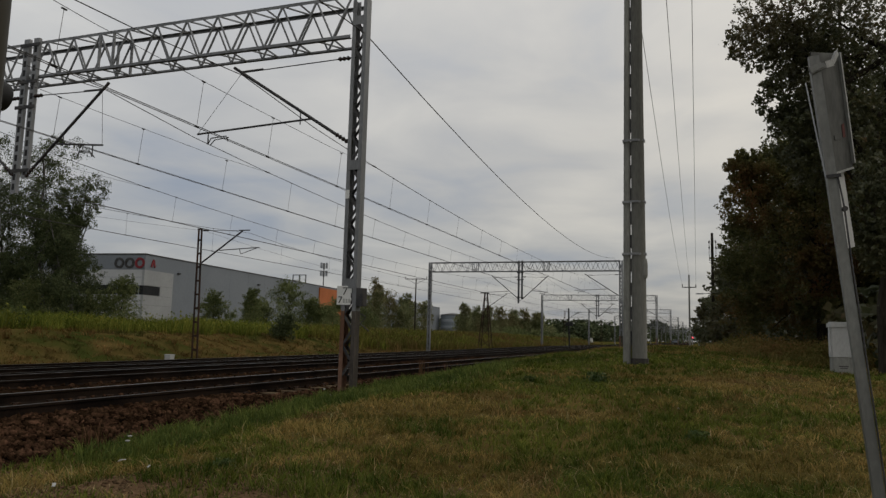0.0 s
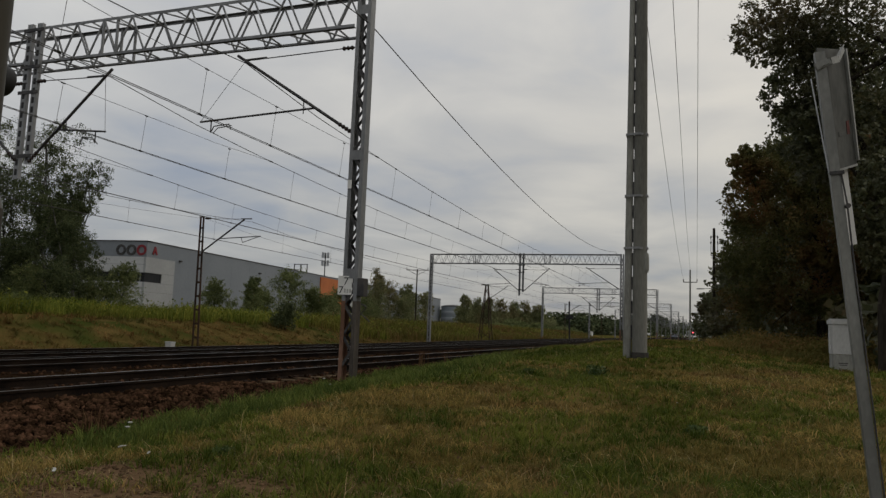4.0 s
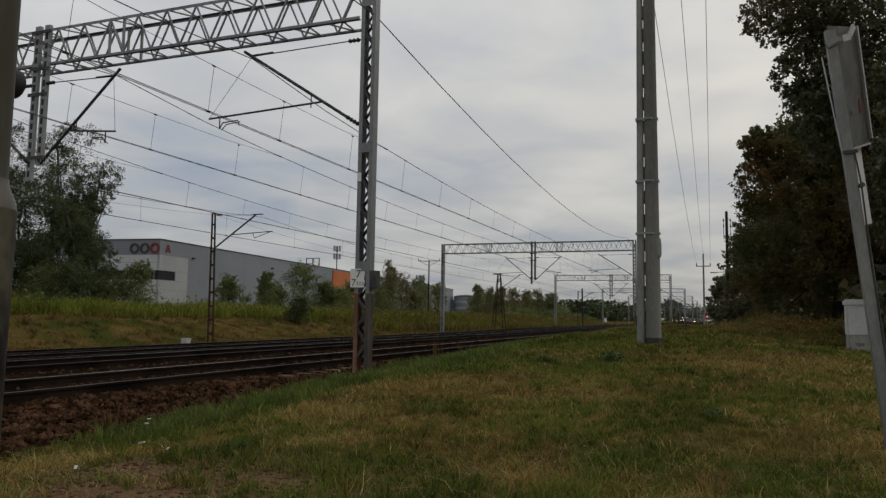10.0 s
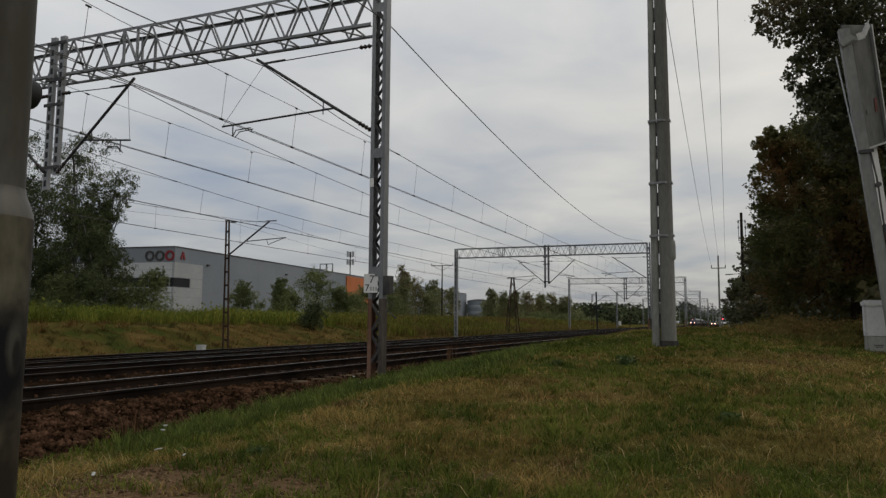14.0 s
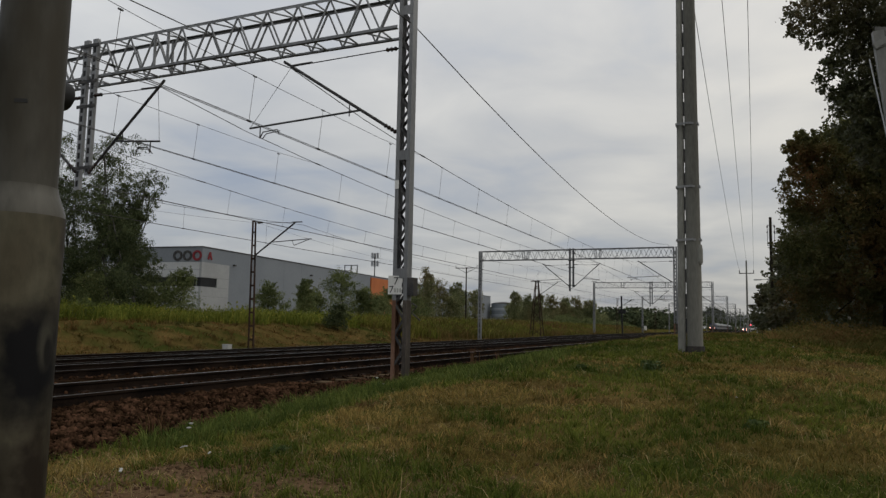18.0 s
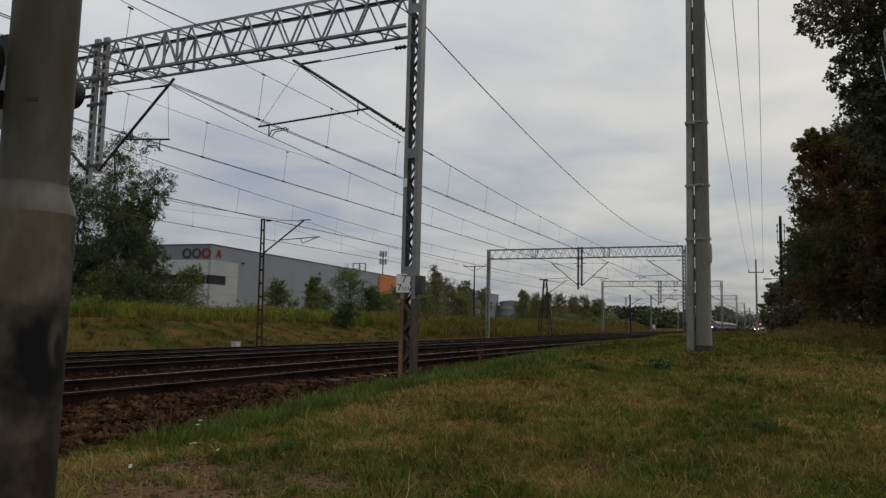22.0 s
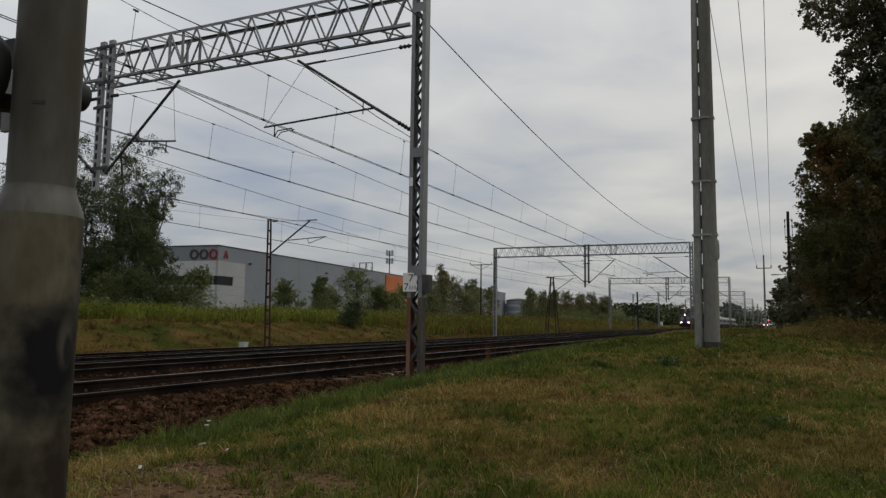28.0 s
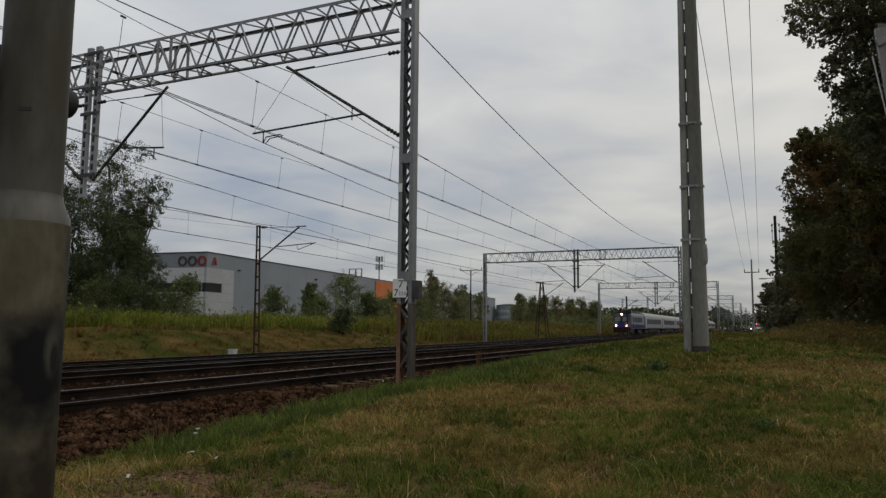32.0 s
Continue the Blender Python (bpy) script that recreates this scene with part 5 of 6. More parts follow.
def far_woods():
    rng = np.random.default_rng(9)
    pts = []
    for i in range(760):
        if i < 300:
            u = rng.random()
            y = 300 + 120 * rng.random()
            x = y * (-0.36 + 0.27 * u)
            h = 9.0 + 3.5 * rng.random()
        else:
            y = 480 + 300 * rng.random()
            x = y * (-0.55 + 0.66 * rng.random()) - 8
            h = 13 + 6 * rng.random()
        k = 80
        c = np.array((x, y, -1.5 + h * 0.4))
        pts.append(c + np.clip(rng.normal(size=(k, 3)), -1.5, 1.5) * np.array((2.6, 2.6, h * 0.26)))
    o = quad_cloud("far_woods", np.concatenate(pts), 1.3, LEAF_FAR, rng=rng, aspect=0.8)
    tagged(o, "distant dark line of trees", "woods", kind="stuff")
    for i, (x, y, h) in enumerate(((-58, 900, 25), (-52, 905, 21), (-46.5, 900, 24), (-42, 910, 20))):
        blobs = [(rng.normal() * 0.9, rng.normal() * 0.9, h * (0.2 + 0.14 * j), 3.2, 3.2, h * 0.1) for j in range(6)]
        build_tree("poplar_tree", "far slender dark poplar beside the line", (x, y, -1.5), h * 0.8, 0.4, 2, blobs, 260, 2.2, LEAF_FAR, BARK, 90 + i, 12, 0.5, group="far poplars")


far_woods()


# ---- buildings ----
def build_hall():
    h = thing("warehouse_hall", "large grey panelled warehouse with pale corner and orange bay", "building")
    h.matrix_basis = pose(-72.7, 80, -1.2, 0, 0, 6.4)
    L, W, H = 175, 120, 11.4
    part("long_wall", Shape().box(-0.4, 22, 0, 0, L, H), PANEL_GREY, h)
    part("corner_upper_wall", Shape().box(-0.4, 0, 9.27, 0, 22, H), PANEL_GREY, h)
    part("pale_corner_wall", Shape().box(-0.38, 0.02, 0, 0.02, 6.8, 5.8).box(-0.38, 0.02, 7.1, 0.02, 6.8, 9.27).box(-0.38, 3.8, 5.8, 0.02, 6.8, 7.1), PANEL_MID, h, "pale cladding at the corner")
    for z in (1.55, 4.4, 5.74, 7.16):
        part("cladding_seam", Shape().box(0.02, 0.02 if z not in (4.4,) else 0.0, z - 0.02, 0.026, 6.8, z + 0.02), STEEL, h)
    for z in (1.55, 4.4, 8.2):
        part("cladding_seam", Shape().box(-40, -0.006, z - 0.02, -0.02, 0.0, z + 0.02), PANEL_GREY, h)
    part("grey_wall", Shape().box(-0.4, 6.8, 0, 0, 22, 9.27), PANEL_GREY, h)
    part("front_wall_upper", Shape().box(-W, 0, 9.27, -0.4, 0.4, H), PANEL_GREY, h)
    part("front_wall_lower", Shape().box(-W, 0.0, 0, -0.38, 0.38, 5.8).box(-W, 0.0, 7.1, -0.38, 0.38, 9.27), PANEL_LIGHT, h, "pale lower front")
    part("ribbon_window", Shape().box(-30, 0.1, 5.8, -0.3, 0.3, 7.1).box(-0.3, 0.1, 5.8, -0.12, 3.8, 7.1), GLASS_DARK, h, "dark ribbon window round the corner")
    for i in range(8):
        part("mullion", Shape().box(-3.4 * i - 0.8, -0.01, 5.8, -3.4 * i - 0.7, 0.1, 7.1), PANEL_GREY, h)
    part("roof", Shape().box(-W, 0.5, H - 0.6, -0.5, L, H - 0.4), PANEL_GREY, h)
    part("far_wall", Shape().box(-W, L - 0.4, 0, -0.4, L, H).box(-W, 0.4, 0, -W + 0.4, L - 0.4, H), PANEL_GREY, h)
    part("parapet_cap", Shape().box(-0.5, -0.08, H, 0.1, L, H + 0.14).box(-W, -0.1, H, -0.5, 0.1, H + 0.14), STEEL_DARK, h)
    part("orange_bay", Shape().box(0.0, 61, 0.6, 0.25, 76, H - 0.3), ORANGE, h, "bright orange cladding bay")
    part("pale_bay", Shape().box(0.0, 76.1, 0.6, 0.2, 82, H - 3.0), PANEL_LIGHT, h)
    for i in range(24):
        part("panel_joint", Shape().box(0.0, 23 + i * 6.2, 0.3, 0.012, 23.05 + i * 6.2, H - 0.1), PANEL_GREY, h)
    for i in range(3):
        c = (-4.1 + 1.65 * i, -0.06, 10.2)
        s = Shape()
        n = 20
        vs = []
        for r in (0.45, 0.76):
            vs += [(c[0] + r * math.cos(2 * math.pi * j / n), -0.12, c[2] + r * math.sin(2 * math.pi * j / n)) for j in range(n)]
            vs += [(c[0] + r * math.cos(2 * math.pi * j / n), 0.0, c[2] + r * math.sin(2 * math.pi * j / n)) for j in range(n)]
        fs = []
        for j in range(n):
            k = (j + 1) % n
            fs += [(j, k, 2 * n + k, 2 * n + j), (2 * n + j, 2 * n + k, 3 * n + k, 3 * n + j), (j, n + j, n + k, k)]
        s.add(vs, fs)
        part("ring_emblem", s, RED if i == 2 else STEEL_DARK, h, "red ring emblem" if i == 2 else "dark ring emblem")
    part("red_mark", Shape().bar((0.1, 1.35, 9.75), (0.1, 1.75, 10.8), 0.1, 0.3, (0, 1, 0)).bar((0.1, 2.15, 9.75), (0.1, 1.75, 10.8), 0.1, 0.3, (0, 1, 0)), RED, h, "small red emblem")
    part("wall_lamp", Shape().box(0, 7.7, 9.28, 0.35, 8.15, 9.5).box(0.0, 32.6, 9.45, 0.4, 33.1, 9.7), STEEL_DARK, h)
    ant = thing("roof_antenna", "telecom antenna mast on the warehouse roof", "antenna", (-81.5, 146, 9.6))
    part("mast", Shape().rod((0, 0, 0), (0, 0, 6.2), 0.12), STEEL_DARK, ant)
    for z in (3.2, 5.0):
        for a in range(3):
            part("panel_antenna", Shape().box(-0.22 + 0.7 * math.cos(a * 2.1), -0.15 + 0.7 * math.sin(a * 2.1), z, 0.22 + 0.7 * math.cos(a * 2.1), 0.15 + 0.7 * math.sin(a * 2.1), z + 1.3), GALV, ant)
    ru = thing("roof_unit", "open steel frame on the warehouse roof", "roof unit", (-83, 138, 9.6))
    for x in (-1.6, 0, 1.6):
        part("frame_post", Shape().box(x - 0.08, -0.08, 0, x + 0.08, 0.08, 2.9), STEEL_DARK, ru)
    part("frame_rail", Shape().box(-1.6, -0.06, 2.75, 1.6, 0.06, 2.9).box(-1.6, -0.06, 1.6, 0.2, 0.06, 1.7), STEEL_DARK, ru)


build_hall()
FAR_PANEL = surface("far_tank_panel", (0.17, 0.20, 0.23), (0.20, 0.23, 0.26), 0.6, 0.0, 0.1, 3, 0.0, spec=0.1)
FAR_BAND = surface("far_tank_band", (0.25, 0.28, 0.31), (0.29, 0.32, 0.35), 0.6, 0.0, 0.1, 3, 0.0, spec=0.1)
h2 = thing("storage_tank", "far round blue-grey storage tank with pale bands", "tank", (-87.3, 254.5, -1.4))
part("shell", Shape().lathe([(4.5, 0), (4.5, 9.0)], 48), FAR_PANEL, h2, smooth=True)
for i in range(3):
    part("band", Shape().lathe([(4.52, 1.8 + 2.3 * i), (4.56, 1.9 + 2.3 * i), (4.56, 2.7 + 2.3 * i), (4.52, 2.8 + 2.3 * i)], 48), FAR_BAND, h2, "paler cladding band", True)
part("roof", Shape().lathe([(4.62, 8.95), (4.62, 9.1), (3.0, 9.5), (0.3, 9.75)], 48), STEEL_DARK, h2, smooth=True)
an = thing("white_annex", "small white flat-roofed building beside the tank", "building", (-93.6, 251, -1.4))
part("wall", Shape().box(-1.0, -2, 0, 1.0, 6, 4.6), WHITE, an)
part("roof", Shape().box(-1.1, -2.1, 4.6, 1.1, 6.1, 4.8), STEEL_DARK, an)
part("roof_mast", Shape().rod((0, 0, 4.8), (0, 0, 8.6), 0.1), GALV, an)


# ---- the train ----
LOCO_BLUE = surface("loco_blue", (0.012, 0.017, 0.055), (0.018, 0.025, 0.075), 0.6, 0.0, 1, 20, 0.0, spec=0.08)
LOCO_GREY = surface("loco_grey", (0.15, 0.165, 0.195), (0.20, 0.215, 0.25), 0.6, 0.0, 1, 20, 0.0, spec=0.1)
COACH_WHITE = surface("coach_white", (0.15, 0.155, 0.157), (0.20, 0.205, 0.207), 0.4, 0.1, 0.8, 20, 0.0)
COACH_ROOF = surface("coach_roof", (0.25, 0.255, 0.255), (0.33, 0.335, 0.33), 0.5, 0.1, 0.8, 20, 0.0)
UNDER = surface("under_black", (0.01, 0.01, 0.01), (0.03, 0.027, 0.025), 0.8, 0.0, 3, 30, 0.1)
COACH_GLASS = surface("coach_glass", (0.014, 0.016, 0.02), (0.034, 0.037, 0.043), 0.5, 0.0, 0.6, 4, 0.0, spec=0.08)
HEADLIGHT = glow("headlight", (1.0, 0.40, 0.28), 13)
PANEL_BLUE = surface("panel_blue", (0.02, 0.04, 0.16), (0.03, 0.055, 0.21), 0.5, 0.0, 1, 20, 0.0, spec=0.1)


BEAM_RED = surface("beam_red", (0.05, 0.012, 0.01), (0.09, 0.022, 0.018), 0.7, 0.0, 2, 20, 0.0, spec=0.05)
CAB_BLUE = surface("cab_blue", (0.05, 0.056, 0.085), (0.075, 0.082, 0.115), 0.6, 0.0, 1, 20, 0.0, spec=0.1)
# glass whose grey base colour stands in for the reflected sky
WINDSCREEN = surface("windscreen", (0.10, 0.11, 0.12), (0.16, 0.17, 0.18), 0.4, 0.0, 2, 20, 0.0, spec=0.2)


def profile_body(prof, y0, y1):
    k = len(prof)
    s = Shape()
    vs = [(x, y, z) for y in (y0, y1) for x, z in prof]
    return s.add(vs, [tuple(range(k)), tuple(range(2 * k - 1, k - 1, -1))] + [(i, k + i, k + (i + 1) % k, (i + 1) % k) for i in range(k)])


def bogie(parent, y, base=1.4):
    b = part("bogie", Shape().box(-1.1, y - base - 0.5, 0.35, 1.1, y + base + 0.5, 0.75), UNDER, parent, "black bogie frame")
    for dy in (-base, base):
        for sx in (-0.75, 0.75):
            w = part("wheel", Shape().lathe([(0.46, -0.07), (0.46, 0.07)], 16, (sx, y + dy, 0.46), "x"), UNDER, b)


def build_loco():
    g = thing("electric_locomotive", "blue and grey electric locomotive with three lit headlights", "locomotive")
    side = [(1.48, 1.0), (1.48, 3.25), (1.3, 3.55), (0.6, 3.8), (-0.6, 3.8), (-1.3, 3.55), (-1.48, 3.25), (-1.48, 1.0)]
    part("body", profile_body(side, 1.1, 15.0), LOCO_GREY, g)
    # cab with a raked front
    nose = Shape()
    ring0 = [(1.3, 0.25, 1.0), (1.3, 0.15, 2.0), (1.35, 0.5, 3.2), (1.0, 0.6, 3.6), (-1.0, 0.6, 3.6), (-1.35, 0.5, 3.2), (-1.3, 0.15, 2.0), (-1.3, 0.25, 1.0)]
    ring1 = [(1.48, 1.1, 1.0), (1.48, 1.1, 2.0), (1.48, 1.1, 3.25), (1.15, 1.1, 3.62), (-1.15, 1.1, 3.62), (-1.48, 1.1, 3.25), (-1.48, 1.1, 2.0), (-1.48, 1.1, 1.0)]
    nose.add(ring0 + ring1, [tuple(range(8))] + [(i, 8 + i, 8 + (i + 1) % 8, (i + 1) % 8) for i in range(8)])
    part("cab_front", nose, CAB_BLUE, g, "blue-grey cab front")
    part("skirt", Shape().box(-1.4, 0.2, 0.35, 1.4, 1.4, 1.0, 0.1), UNDER, g)
    for sx in (-0.68, 0.68):
        part("windscreen", Shape().add([(sx - 0.48, 0.1, 2.16), (sx + 0.48, 0.1, 2.16), (sx + 0.46, 0.33, 2.92), (sx - 0.46, 0.33, 2.92), (sx - 0.48, 0.3, 2.16), (sx + 0.48, 0.3, 2.16), (sx + 0.46, 0.6, 2.92), (sx - 0.46, 0.6, 2.92)],
                                       [(0, 1, 2, 3), (4, 7, 6, 5), (0, 4, 5, 1), (1, 5, 6, 2), (2, 6, 7, 3), (3, 7, 4, 0)]), WINDSCREEN, g, "windscreen with a faint sky reflection painted in grey")
        part("headlight", Shape().lathe([(0.15, 0.0), (0.15, 0.16)], 14, (sx * 1.34, 0.2, 1.48), "y"), HEADLIGHT, g, "lit headlight")
        part("buffer", Shape().rod((sx * 1.3, -0.35, 1.05), (sx * 1.3, 0.3, 1.05), 0.1, n=8).lathe([(0.23, 0.3), (0.23, 0.36)], 14, (sx * 1.3, 0, 1.05), "y"), UNDER, g)
    part("top_headlight", Shape().lathe([(0.13, 0.0), (0.13, 0.3)], 14, (0, 0.62, 3.4), "y"), HEADLIGHT, g, "lit top headlight")
    part("window_surround", Shape().add([(-1.28, 0.13, 2.06), (1.28, 0.13, 2.06), (1.28, 0.38, 3.02), (-1.28, 0.38, 3.02), (-1.28, 0.4, 2.06), (1.28, 0.4, 2.06), (1.28, 0.7, 3.02), (-1.28, 0.7, 3.02)],
                                        [(0, 1, 2, 3), (4, 7, 6, 5), (0, 4, 5, 1), (1, 5, 6, 2), (2, 6, 7, 3), (3, 7, 4, 0)]), UNDER, g, "black window surround")
    part("buffer_beam", Shape().box(-1.4, 0.08, 0.8, 1.4, 0.3, 1.22), BEAM_RED, g, "dull red buffer beam")
    part("blue_panel", Shape().box(-0.55, 0.06, 1.25, 0.55, 0.16, 1.98, 0.03), PANEL_BLUE, g, "bright blue panel between the headlights")
    part("grey_band", Shape().box(-1.31, 0.12, 1.78, -0.56, 0.2, 2.02).box(0.56, 0.12, 1.78, 1.31, 0.2, 2.02), COACH_WHITE, g, "pale band under the windscreens")
    for sx in (-0.9, 0.9):
        part("marker_lamp", Shape().lathe([(0.09, 0.0), (0.09, 0.1)], 12, (sx, 0.13, 1.78), "y"), BEAM_RED, g, "dark red marker lamp")
    part("lamp_box", Shape().box(-0.3, 0.5, 3.2, 0.3, 1.0, 3.62, 0.05), UNDER, g, "dark box of the top lamp")
    part("roof_cap", profile_body([(1.3, 3.5), (1.0, 3.75), (0.5, 3.88), (-0.5, 3.88), (-1.0, 3.75), (-1.3, 3.5)], 0.62, 15.05), UNDER, g, "dark grimy roof")
    part("side_window", Shape().box(1.47, 1.5, 2.1, 1.5, 2.4, 2.9), GLASS_DARK, g)
    part("cab_door", Shape().box(1.472, 2.6, 1.1, 1.488, 3.3, 3.0), LOCO_BLUE, g)
    for i in range(5):
        part("side_grille", Shape().box(1.47, 4.0 + i * 1.8, 2.1, 1.5, 5.3 + i * 1.8, 2.9), UNDER, g)
    part("blue_stripe", Shape().box(1.475, 1.2, 1.05, 1.495, 14.8, 1.7), LOCO_BLUE, g)
    part("roof_gear", Shape().box(-0.8, 5, 3.8, 0.8, 12, 4.05, 0.1), STEEL_DARK, g)
    part("pantograph", Shape().tube([(0, 12.5, 4.0), (0, 11.2, 4.6), (0, 12.6, 5.1)], 0.06).bar((-0.8, 12.6, 5.12), (0.8, 12.6, 5.12), 0.08, 0.06), STEEL_DARK, g)
    bogie(g, 4, 1.5)
    bogie(g, 12, 1.5)
    return g


def build_coach():
    g = thing("passenger_coach", "pale grey passenger coach with a dark window band", "railway coach", group="train coaches")
    prof = [(1.42, 0.95), (1.45, 1.3), (1.45, 3.0), (1.35, 3.35), (-1.35, 3.35), (-1.45, 3.0), (-1.45, 1.3), (-1.42, 0.95)]
    part("body", profile_body(prof, 0.2, 24.3), COACH_WHITE, g)
    part("roof", profile_body([(1.36, 3.35), (1.1, 3.75), (0.5, 3.98), (-0.5, 3.98), (-1.1, 3.75), (-1.36, 3.35)], 0.25, 24.25), COACH_ROOF, g, "grey rounded roof")
    for i in range(11):
        w = part("window", Shape().box(1.44, 2.6 + i * 1.78, 1.85, 1.47, 3.95 + i * 1.78, 2.8), COACH_GLASS, g)
    for y in (0.7, 23.0):
        part("door", Shape().box(1.44, y, 1.0, 1.475, y + 0.85, 3.0), COACH_ROOF, g)
    part("blue_stripe", Shape().box(1.452, 0.25, 0.98, 1.462, 24.2, 1.12), LOCO_BLUE, g)
    part("gangway", Shape().box(-0.6, 0.0, 1.0, 0.6, 0.2, 3.2), UNDER, g)
    part("underframe", Shape().box(-1.2, 6, 0.4, 1.2, 18, 0.95), UNDER, g)
    bogie(g, 3.5, 1.25)
    bogie(g, 21, 1.25)
    return g


loco = build_loco()
coach = build_coach()
coaches = [coach] + [copy_thing(coach, Matrix.Identity(4)) for _ in range(7)]
TX, TZ = TRACKS[3]


def build_car():
    g = thing("car", "far dark car with lit headlights", "car")
    prof = [(0.0, 0.3), (0.0, 0.85), (0.9, 1.0), (1.5, 1.45), (3.0, 1.45), (3.8, 1.0), (4.3, 0.9), (4.3, 0.3)]
    k = len(prof)
    s = Shape()
    s.add([(x, y, z) for x in (-0.85, 0.85) for y, z in prof], [tuple(range(k)), tuple(range(2 * k - 1, k - 1, -1))] + [(i, k + i, k + (i + 1) % k, (i + 1) % k) for i in range(k)])
    part("body", s, LOCO_GREY, g)
    for sx in (-0.6, 0.6):
        part("headlight", Shape().lathe([(0.13, 0.0), (0.13, 0.06)], 10, (sx, 0.02, 0.72), "y"), HEADLIGHT, g, "lit headlight")
        for y in (0.85, 3.4):
            part("wheel", Shape().lathe([(0.32, -0.1), (0.32, 0.1)], 14, (sx * 1.25, y, 0.32), "x"), UNDER, g)
    part("windscreen", Shape().bar((-0.7, 1.15, 1.22), (0.7, 1.15, 1.22), 0.02, 0.45, (0, 0.8, 0.6)), GLASS_DARK, g)
    return g


car = build_car()


# ---- turf, weeds and stones ----
def ground_many(x, y):
    return np.array([ground_z(a, b) for a, b in zip(x, y)])


def blades(name, x, y, h, w, lean, mat, label, category, rng, aim=None):
    """Grass blades at x, y: height, width and lean one by one; aim is the compass direction in which a blade bends over."""
    n = len(x)
    z = ground_many(x, y) - 0.01
    p = np.stack([x, y, z], 1)
    b = rng.random(n) * 2 * np.pi if aim is None else aim
    a = b + np.pi / 2 + rng.normal(size=n) * 0.7
    side = np.stack([np.cos(a), np.sin(a), np.zeros(n)], 1) * (w / 2)[:, None]
    ld = np.stack([np.cos(b), np.sin(b), np.zeros(n)], 1) * (h * lean)[:, None]
    up = np.zeros((n, 3))
    up[:, 2] = h
    v = np.stack([p - side, p + side, p + up * 0.6 + ld * 0.3 + side * 0.8, p + up * 0.6 + ld * 0.3 - side * 0.8, p + up * (0.95 - 0.25 * np.clip(lean - 0.8, 0, 1))[:, None] + ld + side * 0.12, p + up * (0.95 - 0.25 * np.clip(lean - 0.8, 0, 1))[:, None] + ld - side * 0.12], 1).reshape(-1, 3)
    k = np.arange(n)[:, None] * 6
    f = np.concatenate([k + np.array([[0, 1, 2, 3]]), k + np.array([[3, 2, 4, 5]])])
    o = np_mesh(name, v, f, mat)
    return tagged(o, label, category, kind="stuff")


def tuft(x, y, s, seed):
    """A soft patch value between 0 and 1."""
    return np.array([0.5 + 0.5 * noise.noise((a * s, b * s, seed)) for a, b in zip(x, y)])


# patches of the meadow: x, y, reach across, reach along, greener (+) or drier (-)
PATCHES = ((-3.7, 11.4, 0.8, 1.3, 1.0), (-2.3, 8.2, 0.35, 0.4, -0.7), (-2.4, 12.1, 0.3, 0.5, -0.7), (-1.3, 8.6, 0.45, 0.5, -0.8), (0.0, 12.8, 0.6, 0.9, -0.8), (1.6, 14.4, 0.7, 1.4, -0.7),
           (0.8, 9.4, 0.55, 0.5, 0.7), (-0.6, 7.25, 0.25, 0.3, 1.0), (-1.5, 6.5, 0.55, 0.5, 0.75), (-0.8, 5.2, 0.5, 0.4, 0.6), (-2.9, 8.6, 0.4, 0.5, -0.7), (0.35, 6.2, 0.5, 0.5, -0.5),
           (-3.85, 4.7, 0.3, 0.25, -0.8), (-3.4, 4.7, 0.12, 0.12, 1.2), (-3.9, 6.8, 0.6, 0.5, -0.7), (-2.3, 4.45, 0.3, 0.35, 0.8), (-3.6, 8.1, 0.6, 0.6, -0.6),
           (-1.6, 17.0, 1.6, 3.5, 0.5), (-2.8, 14.5, 0.7, 1.2, 0.4))
# trodden spots where the soil shows: x, y, reach across, reach along
BARE = ((-3.7, 3.7, 0.85, 0.42), (-2.6, 3.9, 0.28, 0.22), (-1.5, 4.65, 0.25, 0.18), (-3.95, 4.7, 0.24, 0.16), (-2.4, 12.1, 0.25, 0.35), (-2.35, 8.3, 0.22, 0.25), (-3.0, 3.2, 0.9, 0.35))


def greenness(x, y):
    """Green along the ballast edge and in patches, straw between."""
    g = 0.9 * (tuft(x, y, 0.42, 2) - 0.5) + 0.9 * (tuft(x, y, 1.3, 15) - 0.5) + 0.8 * (tuft(x, y, 3.1, 27) - 0.5) + 0.50
    g += 0.8 * np.exp(-((x + 5.6) / 0.7) ** 2) * np.clip((y - 4.6) / 1.6, 0, 1)
    for a, b, u, v, k in PATCHES:
        g += k * np.exp(-((x - a) / u) ** 2 - ((y - b) / v) ** 2)
    return g


def soil(x, y):
    """How far the soil lies bare, 0 to 1."""
    return np.max([np.exp(-(((x - a) / u) ** 2 + ((y - b) / v) ** 2) * 0.8) for a, b, u, v in BARE], axis=0)


